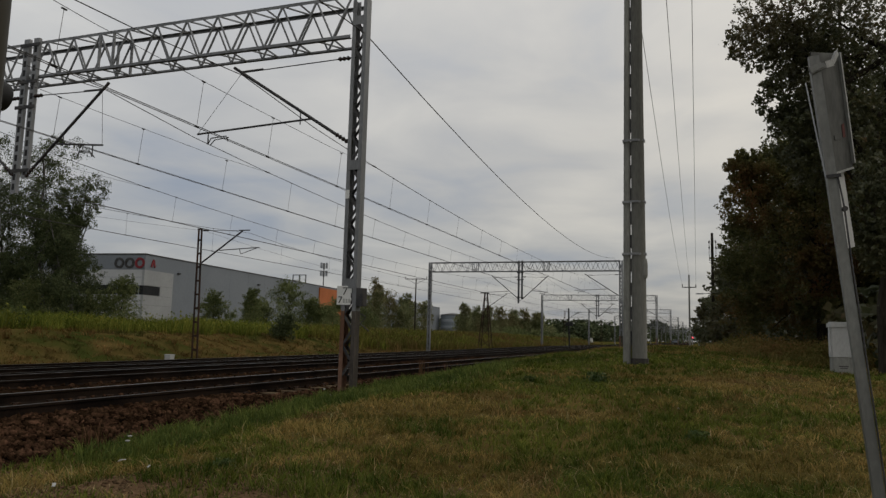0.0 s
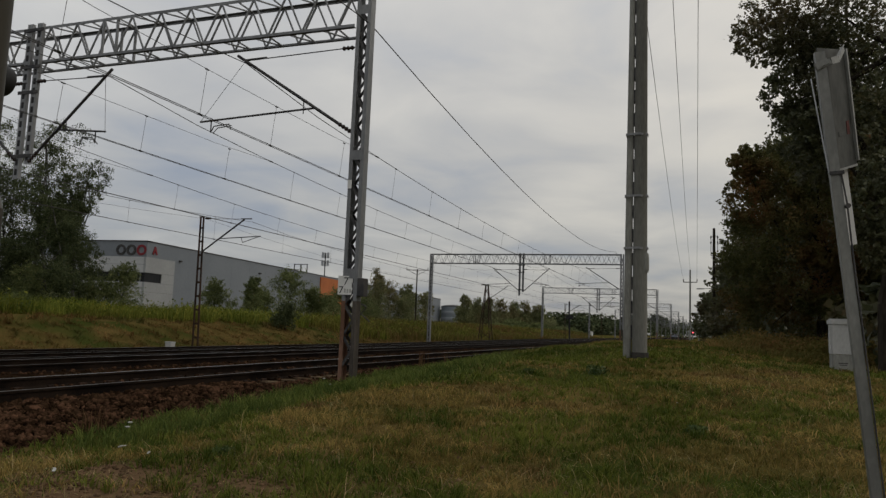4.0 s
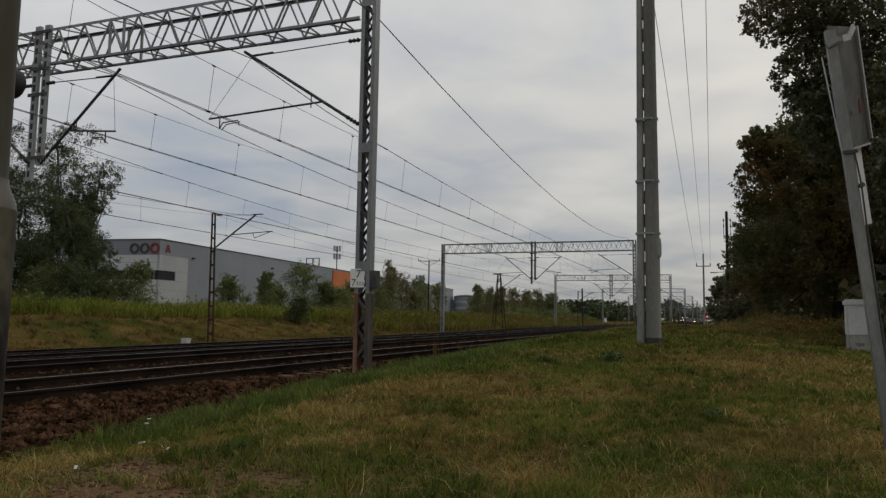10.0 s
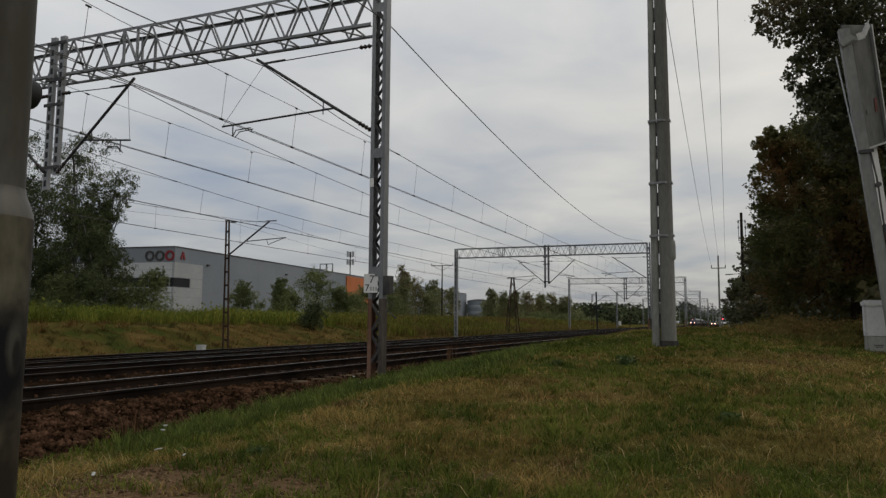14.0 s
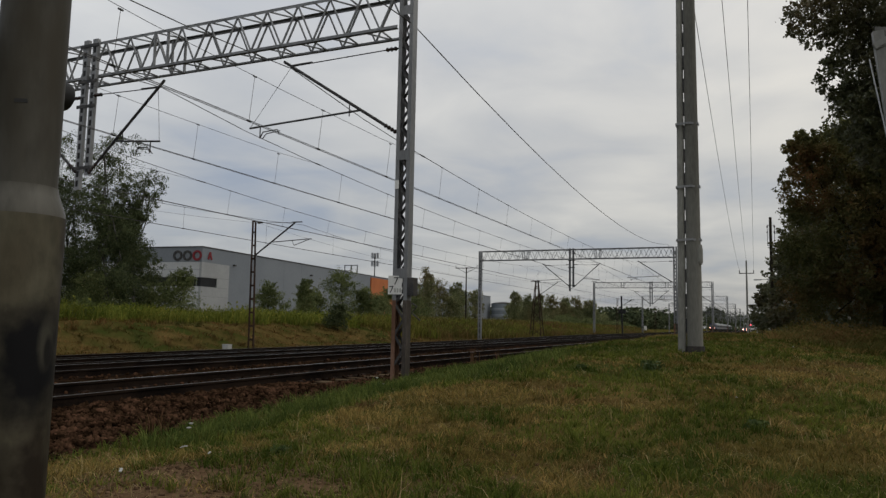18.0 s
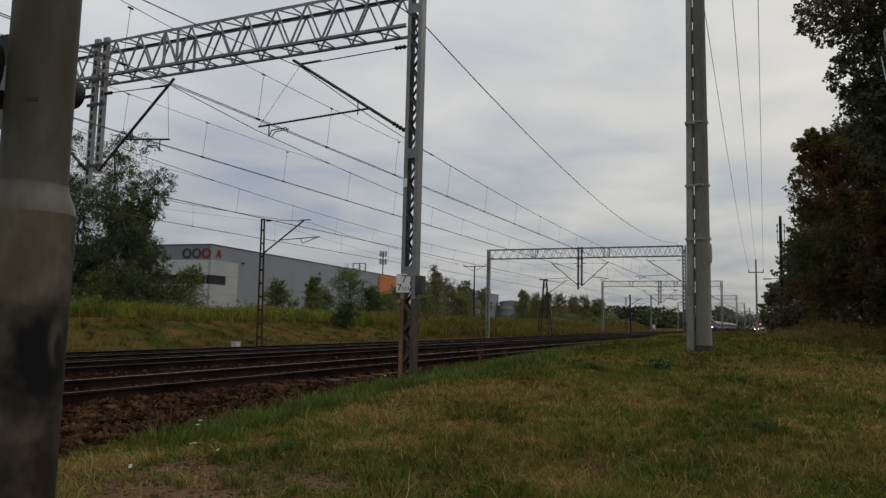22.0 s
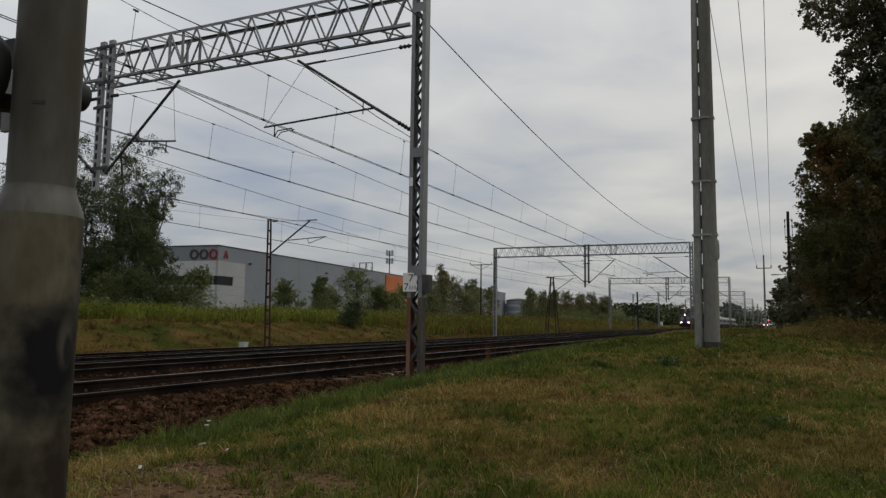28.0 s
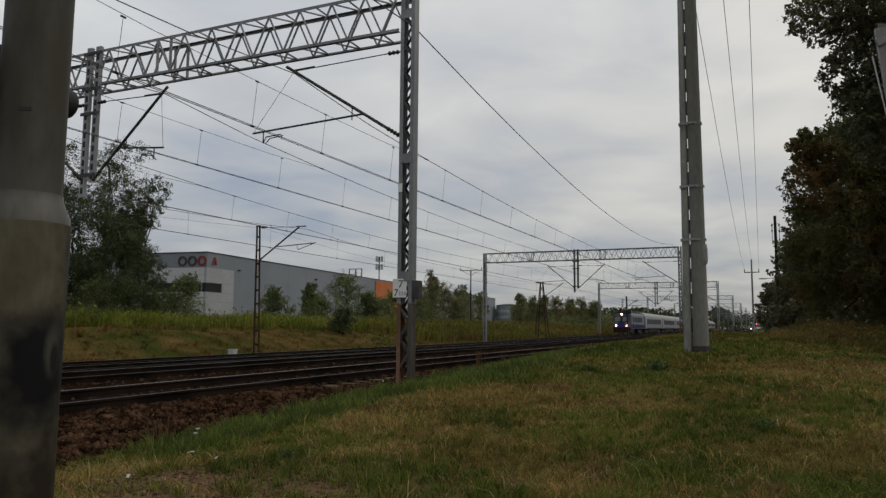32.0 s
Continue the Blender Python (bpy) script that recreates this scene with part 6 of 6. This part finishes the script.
def build_turf():
    rng = np.random.default_rng(3)

    def fan(n, near, reach, power):
        r = near + reach * rng.random(n) ** power
        a = np.radians(-14 + 78 * rng.random(n))
        x, y = -r * np.sin(a), r * np.cos(a)
        keep = (x > -6.15 + 0.22 * np.sin(y * 1.7) + 0.1 * np.sin(y * 5.1)) & (y > 1.8)
        return x[keep], y[keep]

    def lush_at(x, y):
        return np.exp(-((x + 5.5) / 0.6) ** 2) * np.clip((y - 4.6) / 1.6, 0, 1) + np.exp(-((x + 4.3) / 1.1) ** 2 - ((y - 12.5) / 2.6) ** 2) + 0.7 * np.exp(-((x + 5.2) / 1.0) ** 2 - ((y - 20) / 7.0) ** 2)

    # the short sward
    x, y = fan(130000, 2.6, 30, 1.45)
    keep = soil(x, y) + 0.8 * (tuft(x, y, 2.6, 7) - 0.5) + 0.6 * rng.random(len(x)) < 0.92
    x, y = x[keep], y[keep]
    d = np.hypot(x, y)
    g = greenness(x, y) + 0.3 * (rng.random(len(x)) - 0.5)
    lush = lush_at(x, y) + 0.4 * (rng.random(len(x)) - 0.5) > 0.5
    t2 = tuft(x, y, 2.6, 5)
    for name, sel, mat, label, h0, h1, lean in (("lush_grass", lush, LUSH, "lush green grass along the ballast", 0.05, 0.10, 0.35), ("green_grass", (g > 0.5) & ~lush, GREEN, "short green meadow grass", 0.025, 0.06, 0.6),
                                                ("dry_grass", (g <= 0.5) & ~lush, GRASS, "dry straw-coloured meadow grass", 0.02, 0.05, 1.0)):
        k = int(sel.sum())
        h = (h0 + h1 * t2[sel]) * (0.5 + 0.9 * rng.random(k)) * (1 + 0.015 * d[sel])
        blades(name, x[sel], y[sel], h, 0.003 + 0.0009 * d[sel] * (0.6 + 0.8 * rng.random(k)), lean + 0.9 * rng.random(k), mat, label, "grass", rng)
    # separate tussocks whose blades bend outwards
    x, y = fan(9000, 2.6, 27, 1.5)
    keep = soil(x, y) + 0.6 * (tuft(x, y, 2.6, 7) - 0.5) + 0.4 * rng.random(len(x)) < 0.8
    x, y = x[keep], y[keep]
    g = greenness(x, y) + 0.35 * (rng.random(len(x)) - 0.5)
    lush = lush_at(x, y) > 0.45
    tall = 0.035 + 0.075 * tuft(x, y, 1.1, 21) * (0.3 + 1.2 * rng.random(len(x)) ** 2) + 0.055 * lush
    for name, sel, mat, label, per, bend in (("lush_tussocks", lush, LUSH, "tall lush tussocks along the ballast", 20, 0.55), ("green_tussocks", (g > 0.5) & ~lush, GREEN, "green tussocks of meadow grass", 20, 0.8),
                                            ("dry_tussocks", (g <= 0.5) & ~lush, GRASS, "straw-coloured tussocks of meadow grass", 16, 1.0)):
        k = int(sel.sum())
        a = rng.random((k, per)) * 2 * np.pi
        q = np.abs(rng.normal(size=(k, per))) * (0.028 + 0.25 * tall[sel])[:, None]
        bx, by = (x[sel][:, None] + np.cos(a) * q).ravel(), (y[sel][:, None] + np.sin(a) * q).ravel()
        h = (tall[sel][:, None] * (0.55 + 0.75 * rng.random((k, per)))).ravel() * 1.25
        d = np.hypot(bx, by)
        blades(name, bx, by, h, 0.0028 + 0.0007 * d, bend * (0.35 + 0.9 * rng.random(k * per)), mat, label, "grass", rng, a.ravel() + 0.5 * rng.normal(size=k * per))
    n = 30000
    xb, yb = -6 + 13 * rng.random(n), -9 + 12.2 * rng.random(n)
    keep = (np.hypot(xb, yb) > 0.7) & ((yb < 2.2) | (xb > 0.8))
    xb, yb = xb[keep], yb[keep]
    gb = greenness(xb, yb) + 0.35 * (rng.random(len(xb)) - 0.5) > 0.5
    for name, sel, mat in (("near_green_grass", gb, GREEN), ("near_dry_grass", ~gb, GRASS)):
        k = int(sel.sum())
        blades(name, xb[sel], yb[sel], 0.03 + 0.09 * rng.random(k), np.full(k, 0.012), 0.5 + 0.9 * rng.random(k), mat, "short meadow grass round the signal pole", "grass", rng)
    # longer straw stalks, most of them bent over
    x, y = fan(6500, 2.8, 26, 1.4)
    keep = (tuft(x, y, 0.8, 9) > 0.45) & (x > -5.6)
    x, y = x[keep], y[keep]
    d = np.hypot(x, y)
    blades("straw_stalks", x, y, 0.04 + 0.14 * rng.random(len(x)) ** 2, 0.002 + 0.00055 * d, 0.4 + 1.8 * rng.random(len(x)), STRAW, "dry straw stalks among the grass", "grass", rng)
    # flat thatch of dead blades between the tufts
    x, y = fan(34000, 2.5, 18, 1.5)
    keep = x > -5.5
    x, y = x[keep], y[keep]
    pick = rng.random(len(x)) < 0.5
    for name, sel, mat, label in (("straw_thatch", pick, STRAW, "flattened pale straw lying between the tufts"), ("brown_thatch", ~pick, DEAD, "flattened brown dead grass on the soil")):
        k = int(sel.sum())
        d = np.hypot(x[sel], y[sel])
        blades(name, x[sel], y[sel], 0.010 + 0.022 * rng.random(k), 0.003 + 0.0006 * d, 2 + 6 * rng.random(k), mat, label, "grass", rng)
    # coarser turf further off
    n = 60000
    y = 26 + 90 * rng.random(n) ** 1.6
    x = -6.3 + 10.5 * rng.random(n)
    d = np.hypot(x, y)
    g = greenness(x, y) + 0.4 * (rng.random(n) - 0.5)
    for name, sel, mat in (("far_green_grass", g > 0.5, GREEN), ("far_dry_grass", g <= 0.5, GRASS)):
        k = int(sel.sum())
        blades(name, x[sel], y[sel], 0.08 + 0.2 * rng.random(k) * tuft(x[sel], y[sel], 0.4, 4), 0.0014 * d[sel], 0.3 + 0.6 * rng.random(k), mat, "meadow grass beside the line", "grass", rng)
    # rank brown growth under the wood
    n = 26000
    y = 27 + 78 * rng.random(n) ** 1.3
    x = 0.3 + 0.5 * np.sin(y * 0.2) + 5.5 * rng.random(n) + 0.010 * y
    d = np.hypot(x, y)
    blades("rank_weeds", x, y, 0.15 + 0.6 * rng.random(n) * (0.15 + tuft(x, y, 0.6, 6)), 0.0011 * d, 0.5 + 1.3 * rng.random(n), RANK, "rank brown and green weeds under the trees", "weeds", rng)
    n = 1700
    y = 30 + 52 * rng.random(n) ** 2.4
    x = 1.3 + 0.4 * np.sin(y * 0.5) + 4.6 * rng.random(n) + 0.010 * y
    hh = 0.4 + 0.95 * tuft(x, y, 0.45, 33) * (0.35 + rng.random(n))
    c = np.stack([x, y, ground_many(x, y)], 1)[:, None, :] + np.stack([rng.normal(size=(n, 26)) * 0.26, rng.normal(size=(n, 26)) * 0.26, rng.random((n, 26)) * hh[:, None]], 2)
    o = quad_cloud("rank_leaves", c.reshape(-1, 3), 0.10, RANK, rng=rng, droop=-0.7)
    tagged(o, "browning nettles and brambles at the foot of the wood", "weeds", kind="stuff")
    # far bank: dry slope and green weeds on top
    n = 66000
    y = 6 + 140 * rng.random(n) ** 1.9
    x = -24.6 - 8 * rng.random(n)
    d = np.hypot(x, y)
    # drawn together into tussocks
    x, y = x + 0.22 * np.sin(x * 5.3 + 2 * np.sin(y * 1.9)), y + 0.3 * np.sin(y * 3.7 + 2 * np.sin(x * 2.3))
    blades("bank_grass", x, y, 0.09 + 0.66 * rng.random(n) * tuft(x, y, 0.9, 8) ** 1.8, 0.00055 * d, 0.8 + 1.8 * rng.random(n), BANK, "dry yellow grass on the far bank", "grass", rng)
    n = 72000
    y = 5 + 190 * rng.random(n) ** 1.5
    x = -31.0 - 9 * rng.random(n) + 0.8 * np.sin(y * 0.35) + 0.6 * np.sin(y * 1.15 + 1) + 5.8 * np.clip((y - 42) / 26, 0, 1)
    d = np.hypot(x, y)
    top = 0.75 + 0.75 * tuft(x, y, 0.25, 12)
    h = top * (0.3 + 0.75 * rng.random(n))
    dry = y + 14 * (tuft(x, y, 0.2, 44) - 0.5) + 10 * (rng.random(n) - 0.5) > 56
    for name, sel, mat, label in (("bank_weeds", ~dry, WEED, "tall bright green weeds on top of the bank"), ("dry_bank_weeds", dry, WEED_DRY, "tall olive and brown weeds along the bank")):
        blades(name, x[sel], y[sel], h[sel], 0.0009 * d[sel], 0.2 + 0.6 * rng.random(int(sel.sum())), mat, label, "weeds", rng)
    n = 1500
    y = 8 + 150 * rng.random(n) ** 1.4
    x = -31.4 - 6 * rng.random(n) + 0.8 * np.sin(y * 0.35) + 5.4 * np.clip((y - 44) / 26, 0, 1)
    hh = 0.35 + 0.9 * tuft(x, y, 0.3, 31) * (0.5 + rng.random(n))
    c = np.stack([x, y, ground_many(x, y)], 1)[:, None, :] + np.stack([rng.normal(size=(n, 24)) * 0.4, rng.normal(size=(n, 24)) * 0.4, rng.random((n, 24)) * hh[:, None]], 2)
    o = quad_cloud("bank_leaves", c.reshape(-1, 3), 0.17, WEED, rng=rng, droop=-0.7)
    tagged(o, "leafy green nettles and goldenrod on the bank", "weeds", kind="stuff")
    # dark broad-leaved clumps in the meadow
    for x, y, q in CLUMPS:
        k = 260
        c = np.stack([x + rng.normal(size=k) * q * 0.5, y + rng.normal(size=k) * q * 0.5, np.full(k, ground_z(x, y)) + q * 0.9 * rng.random(k) ** 1.5], 1)
        tagged(quad_cloud("dock_clump", c, 0.035 + 0.12 * q, DOCK, rng=rng, droop=-0.6), "low dark green broad-leaved weed clump in the grass", "weed", kind="stuff")


CLUMPS = ((-1.66, 12.2, 0.15), (-2.7, 11.8, 0.08), (-0.07, 7.6, 0.08), (-3.4, 4.7, 0.06))
DOCK = surface("dock_leaf", (0.035, 0.060, 0.016), (0.07, 0.10, 0.03), 0.5, 0.0, 2.0, 20, 0.0, rand=0.3, island=True, trans=0.2, spec=0.2)
STRAW = surface("straw", (0.23, 0.172, 0.07), (0.38, 0.295, 0.135), 0.7, 0.0, 0.6, 9, 0.0, rand=0.4, island=True, trans=0.2)
DEAD = surface("dead_grass", (0.075, 0.045, 0.022), (0.15, 0.095, 0.05), 0.85, 0.0, 0.6, 9, 0.0, rand=0.5, island=True, trans=0.1, spec=0.0)
RANK = surface("rank_weed", (0.17, 0.108, 0.040), (0.28, 0.185, 0.066), 0.8, 0.0, 0.35, 5, 0.0, rand=0.3, island=True, c3=(0.13, 0.13, 0.034), c3scale=0.3, c3range=(0.42, 0.62), trans=0.3, spec=0.05)
BANK = surface("bank_grass", (0.095, 0.060, 0.019), (0.225, 0.145, 0.050), 0.8, 0.0, 0.5, 6, 0.0, rand=0.4, island=True, c3=(0.08, 0.082, 0.022), c3scale=0.35, c3range=(0.5, 0.64), trans=0.2, spec=0.05)
build_turf()


def stone_mesh(seed, size):
    rng = np.random.default_rng(seed)
    s = Shape()
    t = (1 + 5 ** 0.5) / 2
    v = np.array([(-1, t, 0), (1, t, 0), (-1, -t, 0), (1, -t, 0), (0, -1, t), (0, 1, t), (0, -1, -t), (0, 1, -t), (t, 0, -1), (t, 0, 1), (-t, 0, -1), (-t, 0, 1)]) / 1.9
    v = v * (0.7 + 0.6 * rng.random((12, 1))) * np.array((1.2, 0.9, 0.7)) * size
    f = [(0, 11, 5), (0, 5, 1), (0, 1, 7), (0, 7, 10), (0, 10, 11), (1, 5, 9), (5, 11, 4), (11, 10, 2), (10, 7, 6), (7, 1, 8), (3, 9, 4), (3, 4, 2), (3, 2, 6), (3, 6, 8), (3, 8, 9), (4, 9, 5), (2, 4, 11), (6, 2, 10), (8, 6, 7), (9, 8, 1)]
    return s.add(v, f)


def bed_z(x, y):
    if x > -6.6:
        return -1.35 + (-5.55 - x) * 0.085
    if x > -7.6:
        return -1.27 + (-6.6 - x) * 0.08
    for i, (tx, _) in enumerate(TRACKS):
        if abs(x - tx) < 1.1:
            return track_z(i, y) - 0.168
    return -1.24 if x > -12 else -1.36


def build_stones():
    rng = np.random.default_rng(8)
    shapes = [stone_mesh(i, 1.0) for i in range(6)]
    bed = bpy.data.objects["ballast_bed"]
    meshes = [stone_mesh(i, 0.024 + 0.003 * i).mesh("stone", STONE) for i in range(6)]
    for i in range(300):
        x, y = -7.4 + 1.8 * rng.random(), 4.0 + 4.2 * rng.random()
        o = new("stone", meshes[i % 6])
        o.parent = bed
        o.matrix_basis = Matrix.Translation((x, y, bed_z(x, y) + 0.02)) @ Euler(rng.random(3) * 6.28).to_matrix().to_4x4()
    n = 30000
    base = np.array([s.v for s in shapes])
    tri = np.array(shapes[0].f)
    y = 2 + 42 * rng.random(n) ** 1.8
    x = np.where(rng.random(n) < 0.62, -7.8 + 2.3 * rng.random(n), -16.5 + 9.0 * rng.random(n))
    size = (0.019 + 0.020 * rng.random(n)) * (1 + 0.022 * y)
    z = np.array([bed_z(a, b) for a, b in zip(x, y)]) + 0.012
    # loose stones over the sleeper ends, but for a bare stretch
    m = n // 9
    x[:m], z[:m] = -8.15 + 0.6 * rng.random(m), -1.172
    y[:m] = np.where(rng.random(m) < 0.75, 2 + 9.4 * rng.random(m), 16 + 20 * rng.random(m))
    u = rng.normal(size=(n, 3))
    u /= np.linalg.norm(u, axis=1)[:, None]
    w = np.cross(u, rng.normal(size=(n, 3)))
    w /= np.linalg.norm(w, axis=1)[:, None]
    q = np.cross(u, w)
    b = base[rng.integers(0, 6, n)] * size[:, None, None]
    v = b[:, :, 0:1] * u[:, None, :] + b[:, :, 1:2] * w[:, None, :] + b[:, :, 2:3] * q[:, None, :] + np.stack([x, y, z], 1)[:, None, :]
    f = (np.arange(n)[:, None, None] * 12 + tri[None]).reshape(-1, 3)
    tagged(np_mesh("ballast_stones", v.reshape(-1, 3), f, STONE, bed), kind="stuff")


build_stones()


def build_clods():
    rng = np.random.default_rng(18)
    shapes = [stone_mesh(i, 1.0) for i in range(4)]
    base, tri = np.array([q.v for q in shapes]), np.array(shapes[0].f)
    n = 2600
    x, y = -3.3 + 1.2 * rng.normal(size=n), 3.6 + 0.8 * rng.normal(size=n)
    keep = (x > -5.5) & (y > 2)
    x, y = x[keep], y[keep]
    n = len(x)
    size = 0.006 + 0.016 * rng.random(n) ** 2
    v = base[rng.integers(0, 4, n)] * size[:, None, None] + np.stack([x, y, ground_many(x, y) + size * 0.2], 1)[:, None, :]
    o = np_mesh("soil_clods", v.reshape(-1, 3), (np.arange(n)[:, None, None] * 12 + tri[None]).reshape(-1, 3), SOIL)
    tagged(o, "crumbs of dry brown soil on the trodden patch", "soil", kind="stuff")


SOIL = surface("dry_soil", (0.06, 0.036, 0.02), (0.15, 0.098, 0.058), 0.95, 0.0, 2, 30, 0.3, rand=0.4, island=True, hue=0.005, spec=0.0)
build_clods()
rng0 = np.random.default_rng(61)
for x, y, q in ((-6.1, 15.5, 0.62), (-6.2, 17.4, 0.45), (-6.05, 6.1, 0.3), (-6.15, 9.6, 0.34)):
    k = 46
    blades("dried_weed", x + rng0.normal(size=k) * 0.08, y + rng0.normal(size=k) * 0.08, q * (0.5 + 0.5 * rng0.random(k)), np.full(k, 0.012), 0.05 + 0.35 * rng0.random(k), DEAD,
           "brown dried weed stalks at the edge of the ballast", "weed", rng0)


def build_sleepers():
    def sunk(i, y):
        return track_z(i, y) - TRACKS[i][1]

    s = Shape()
    prof = [(-0.14, -0.36), (0.14, -0.36), (0.11, -0.175), (-0.11, -0.175)]
    k = 4
    vs = [(x, y, z) for x in (-1.3, 1.3) for y, z in prof]
    s.add(vs, [(3, 2, 1, 0), (4, 5, 6, 7)] + [(i, (i + 1) % k, k + (i + 1) % k, k + i) for i in range(k)])
    me = s.mesh("sleeper", SLEEPER)
    clip = Shape().box(-0.14, -0.07, -0.175, -0.08, 0.07, -0.13, 0.01).box(0.08, -0.07, -0.175, 0.14, 0.07, -0.13, 0.01).mesh("rail_clip", RUST)
    for i, tr in enumerate(track_obs):
        n = (130, 90, 0, 0)[i]
        for j in range(n):
            o = new("sleeper", me)
            o.parent, o.location = tr, (0, 1.0 + j * 0.6, 0.004 + sunk(i, 1.0 + j * 0.6))
            if i == 0 and j < 40:
                for sx in (-0.75, 0.75):
                    c = new("rail_clip", clip)
                    c.parent, c.location = tr, (sx, 1.0 + j * 0.6, sunk(i, 1.0 + j * 0.6))
        s = Shape()
        for j in range(n, 260):
            y = 1.0 + j * 0.6
            s.add([(x, y + b, z + sunk(i, y)) for x, b, z in vs], [(3, 2, 1, 0), (4, 5, 6, 7)] + [(q, (q + 1) % k, k + (q + 1) % k, k + q) for q in range(k)])
        tagged(part("far_sleepers", s, SLEEPER, tr), kind="stuff")


build_sleepers()

# scraps of paper and pale flowers in the grass
for i, (x, y, w) in enumerate(((-4.42, 4.78, 0.034), (-4.5, 4.84, 0.028), (-3.65, 4.2, 0.022), (-3.8, 3.55, 0.034), (-5.75, 10.7, 0.026), (-0.3, 9.4, 0.024), (0.75, 21.5, 0.05))):
    s = Shape()
    s.bar((-w, 0, 0.0), (0, 0, w * 0.5), w * 0.8, 0.004).bar((0, 0, w * 0.5), (w * 0.8, 0.02, w * 0.3), w * 0.8, 0.004)
    o = part("litter_scrap", s, CABINET)
    o.matrix_basis = pose(x, y, ground_z(x, y) + 0.07, 8, -6, 40 * i) @ Matrix.Scale(0.7, 4)
    tagged(o, "crumpled scrap of white paper in the grass", "litter", "scraps in the grass")


# white flower heads standing out of the lush grass
FLOWER = surface("white_petals", (0.28, 0.29, 0.26), (0.40, 0.40, 0.37), 0.7, 0.0, 30, 90, 0.1, spec=0.1)
for x, y, up in ((-5.2, 5.68, 0.22), (-4.95, 5.38, 0.2), (-5.55, 10.1, 0.2)):
    fl = thing("wild_flower", "white umbel of a wild flower in the lush grass", "flower", (x, y, ground_z(x, y)), "white flowers")
    part("stem", Shape().rod((0, 0, -0.02), (0.01, 0, up), 0.003, n=5), LUSH, fl, "thin green stem")
    part("flower_head", Shape().lathe([(0.004, up - 0.01), (0.022, up), (0.021, up + 0.006), (0.008, up + 0.010)], 10, (0.01, 0, 0)), FLOWER, fl, "flat white umbel")


def motions():
    key = ((0, 664), (5, 592), (10, 514), (15, 432), (20, 343.5), (28, 197), (29, 178.6), (30, 160.2), (31, 141.4), (32, 122.8))
    walk(loco, [(t, pose(TX, y, TZ)) for t, y in key])
    for i, c in enumerate(coaches):
        walk(c, [(t, pose(TX, y + 16.2 + 24.5 * i, TZ)) for t, y in key])
    walk(car, [(t, pose(x, y, -0.9, 0, 0, turn)) for t, x, y, turn in ((0, -15.5, 500, 80), (10.6, -9.2, 330, 80), (11.8, -8.4, 316, 0), (15, -7.2, 305, 0), (18, -6.0, 302, 0), (22, -5.1, 300, 0), (28, -4.8, 297, 0), (32, -5.1, 292, 0))])


motions()
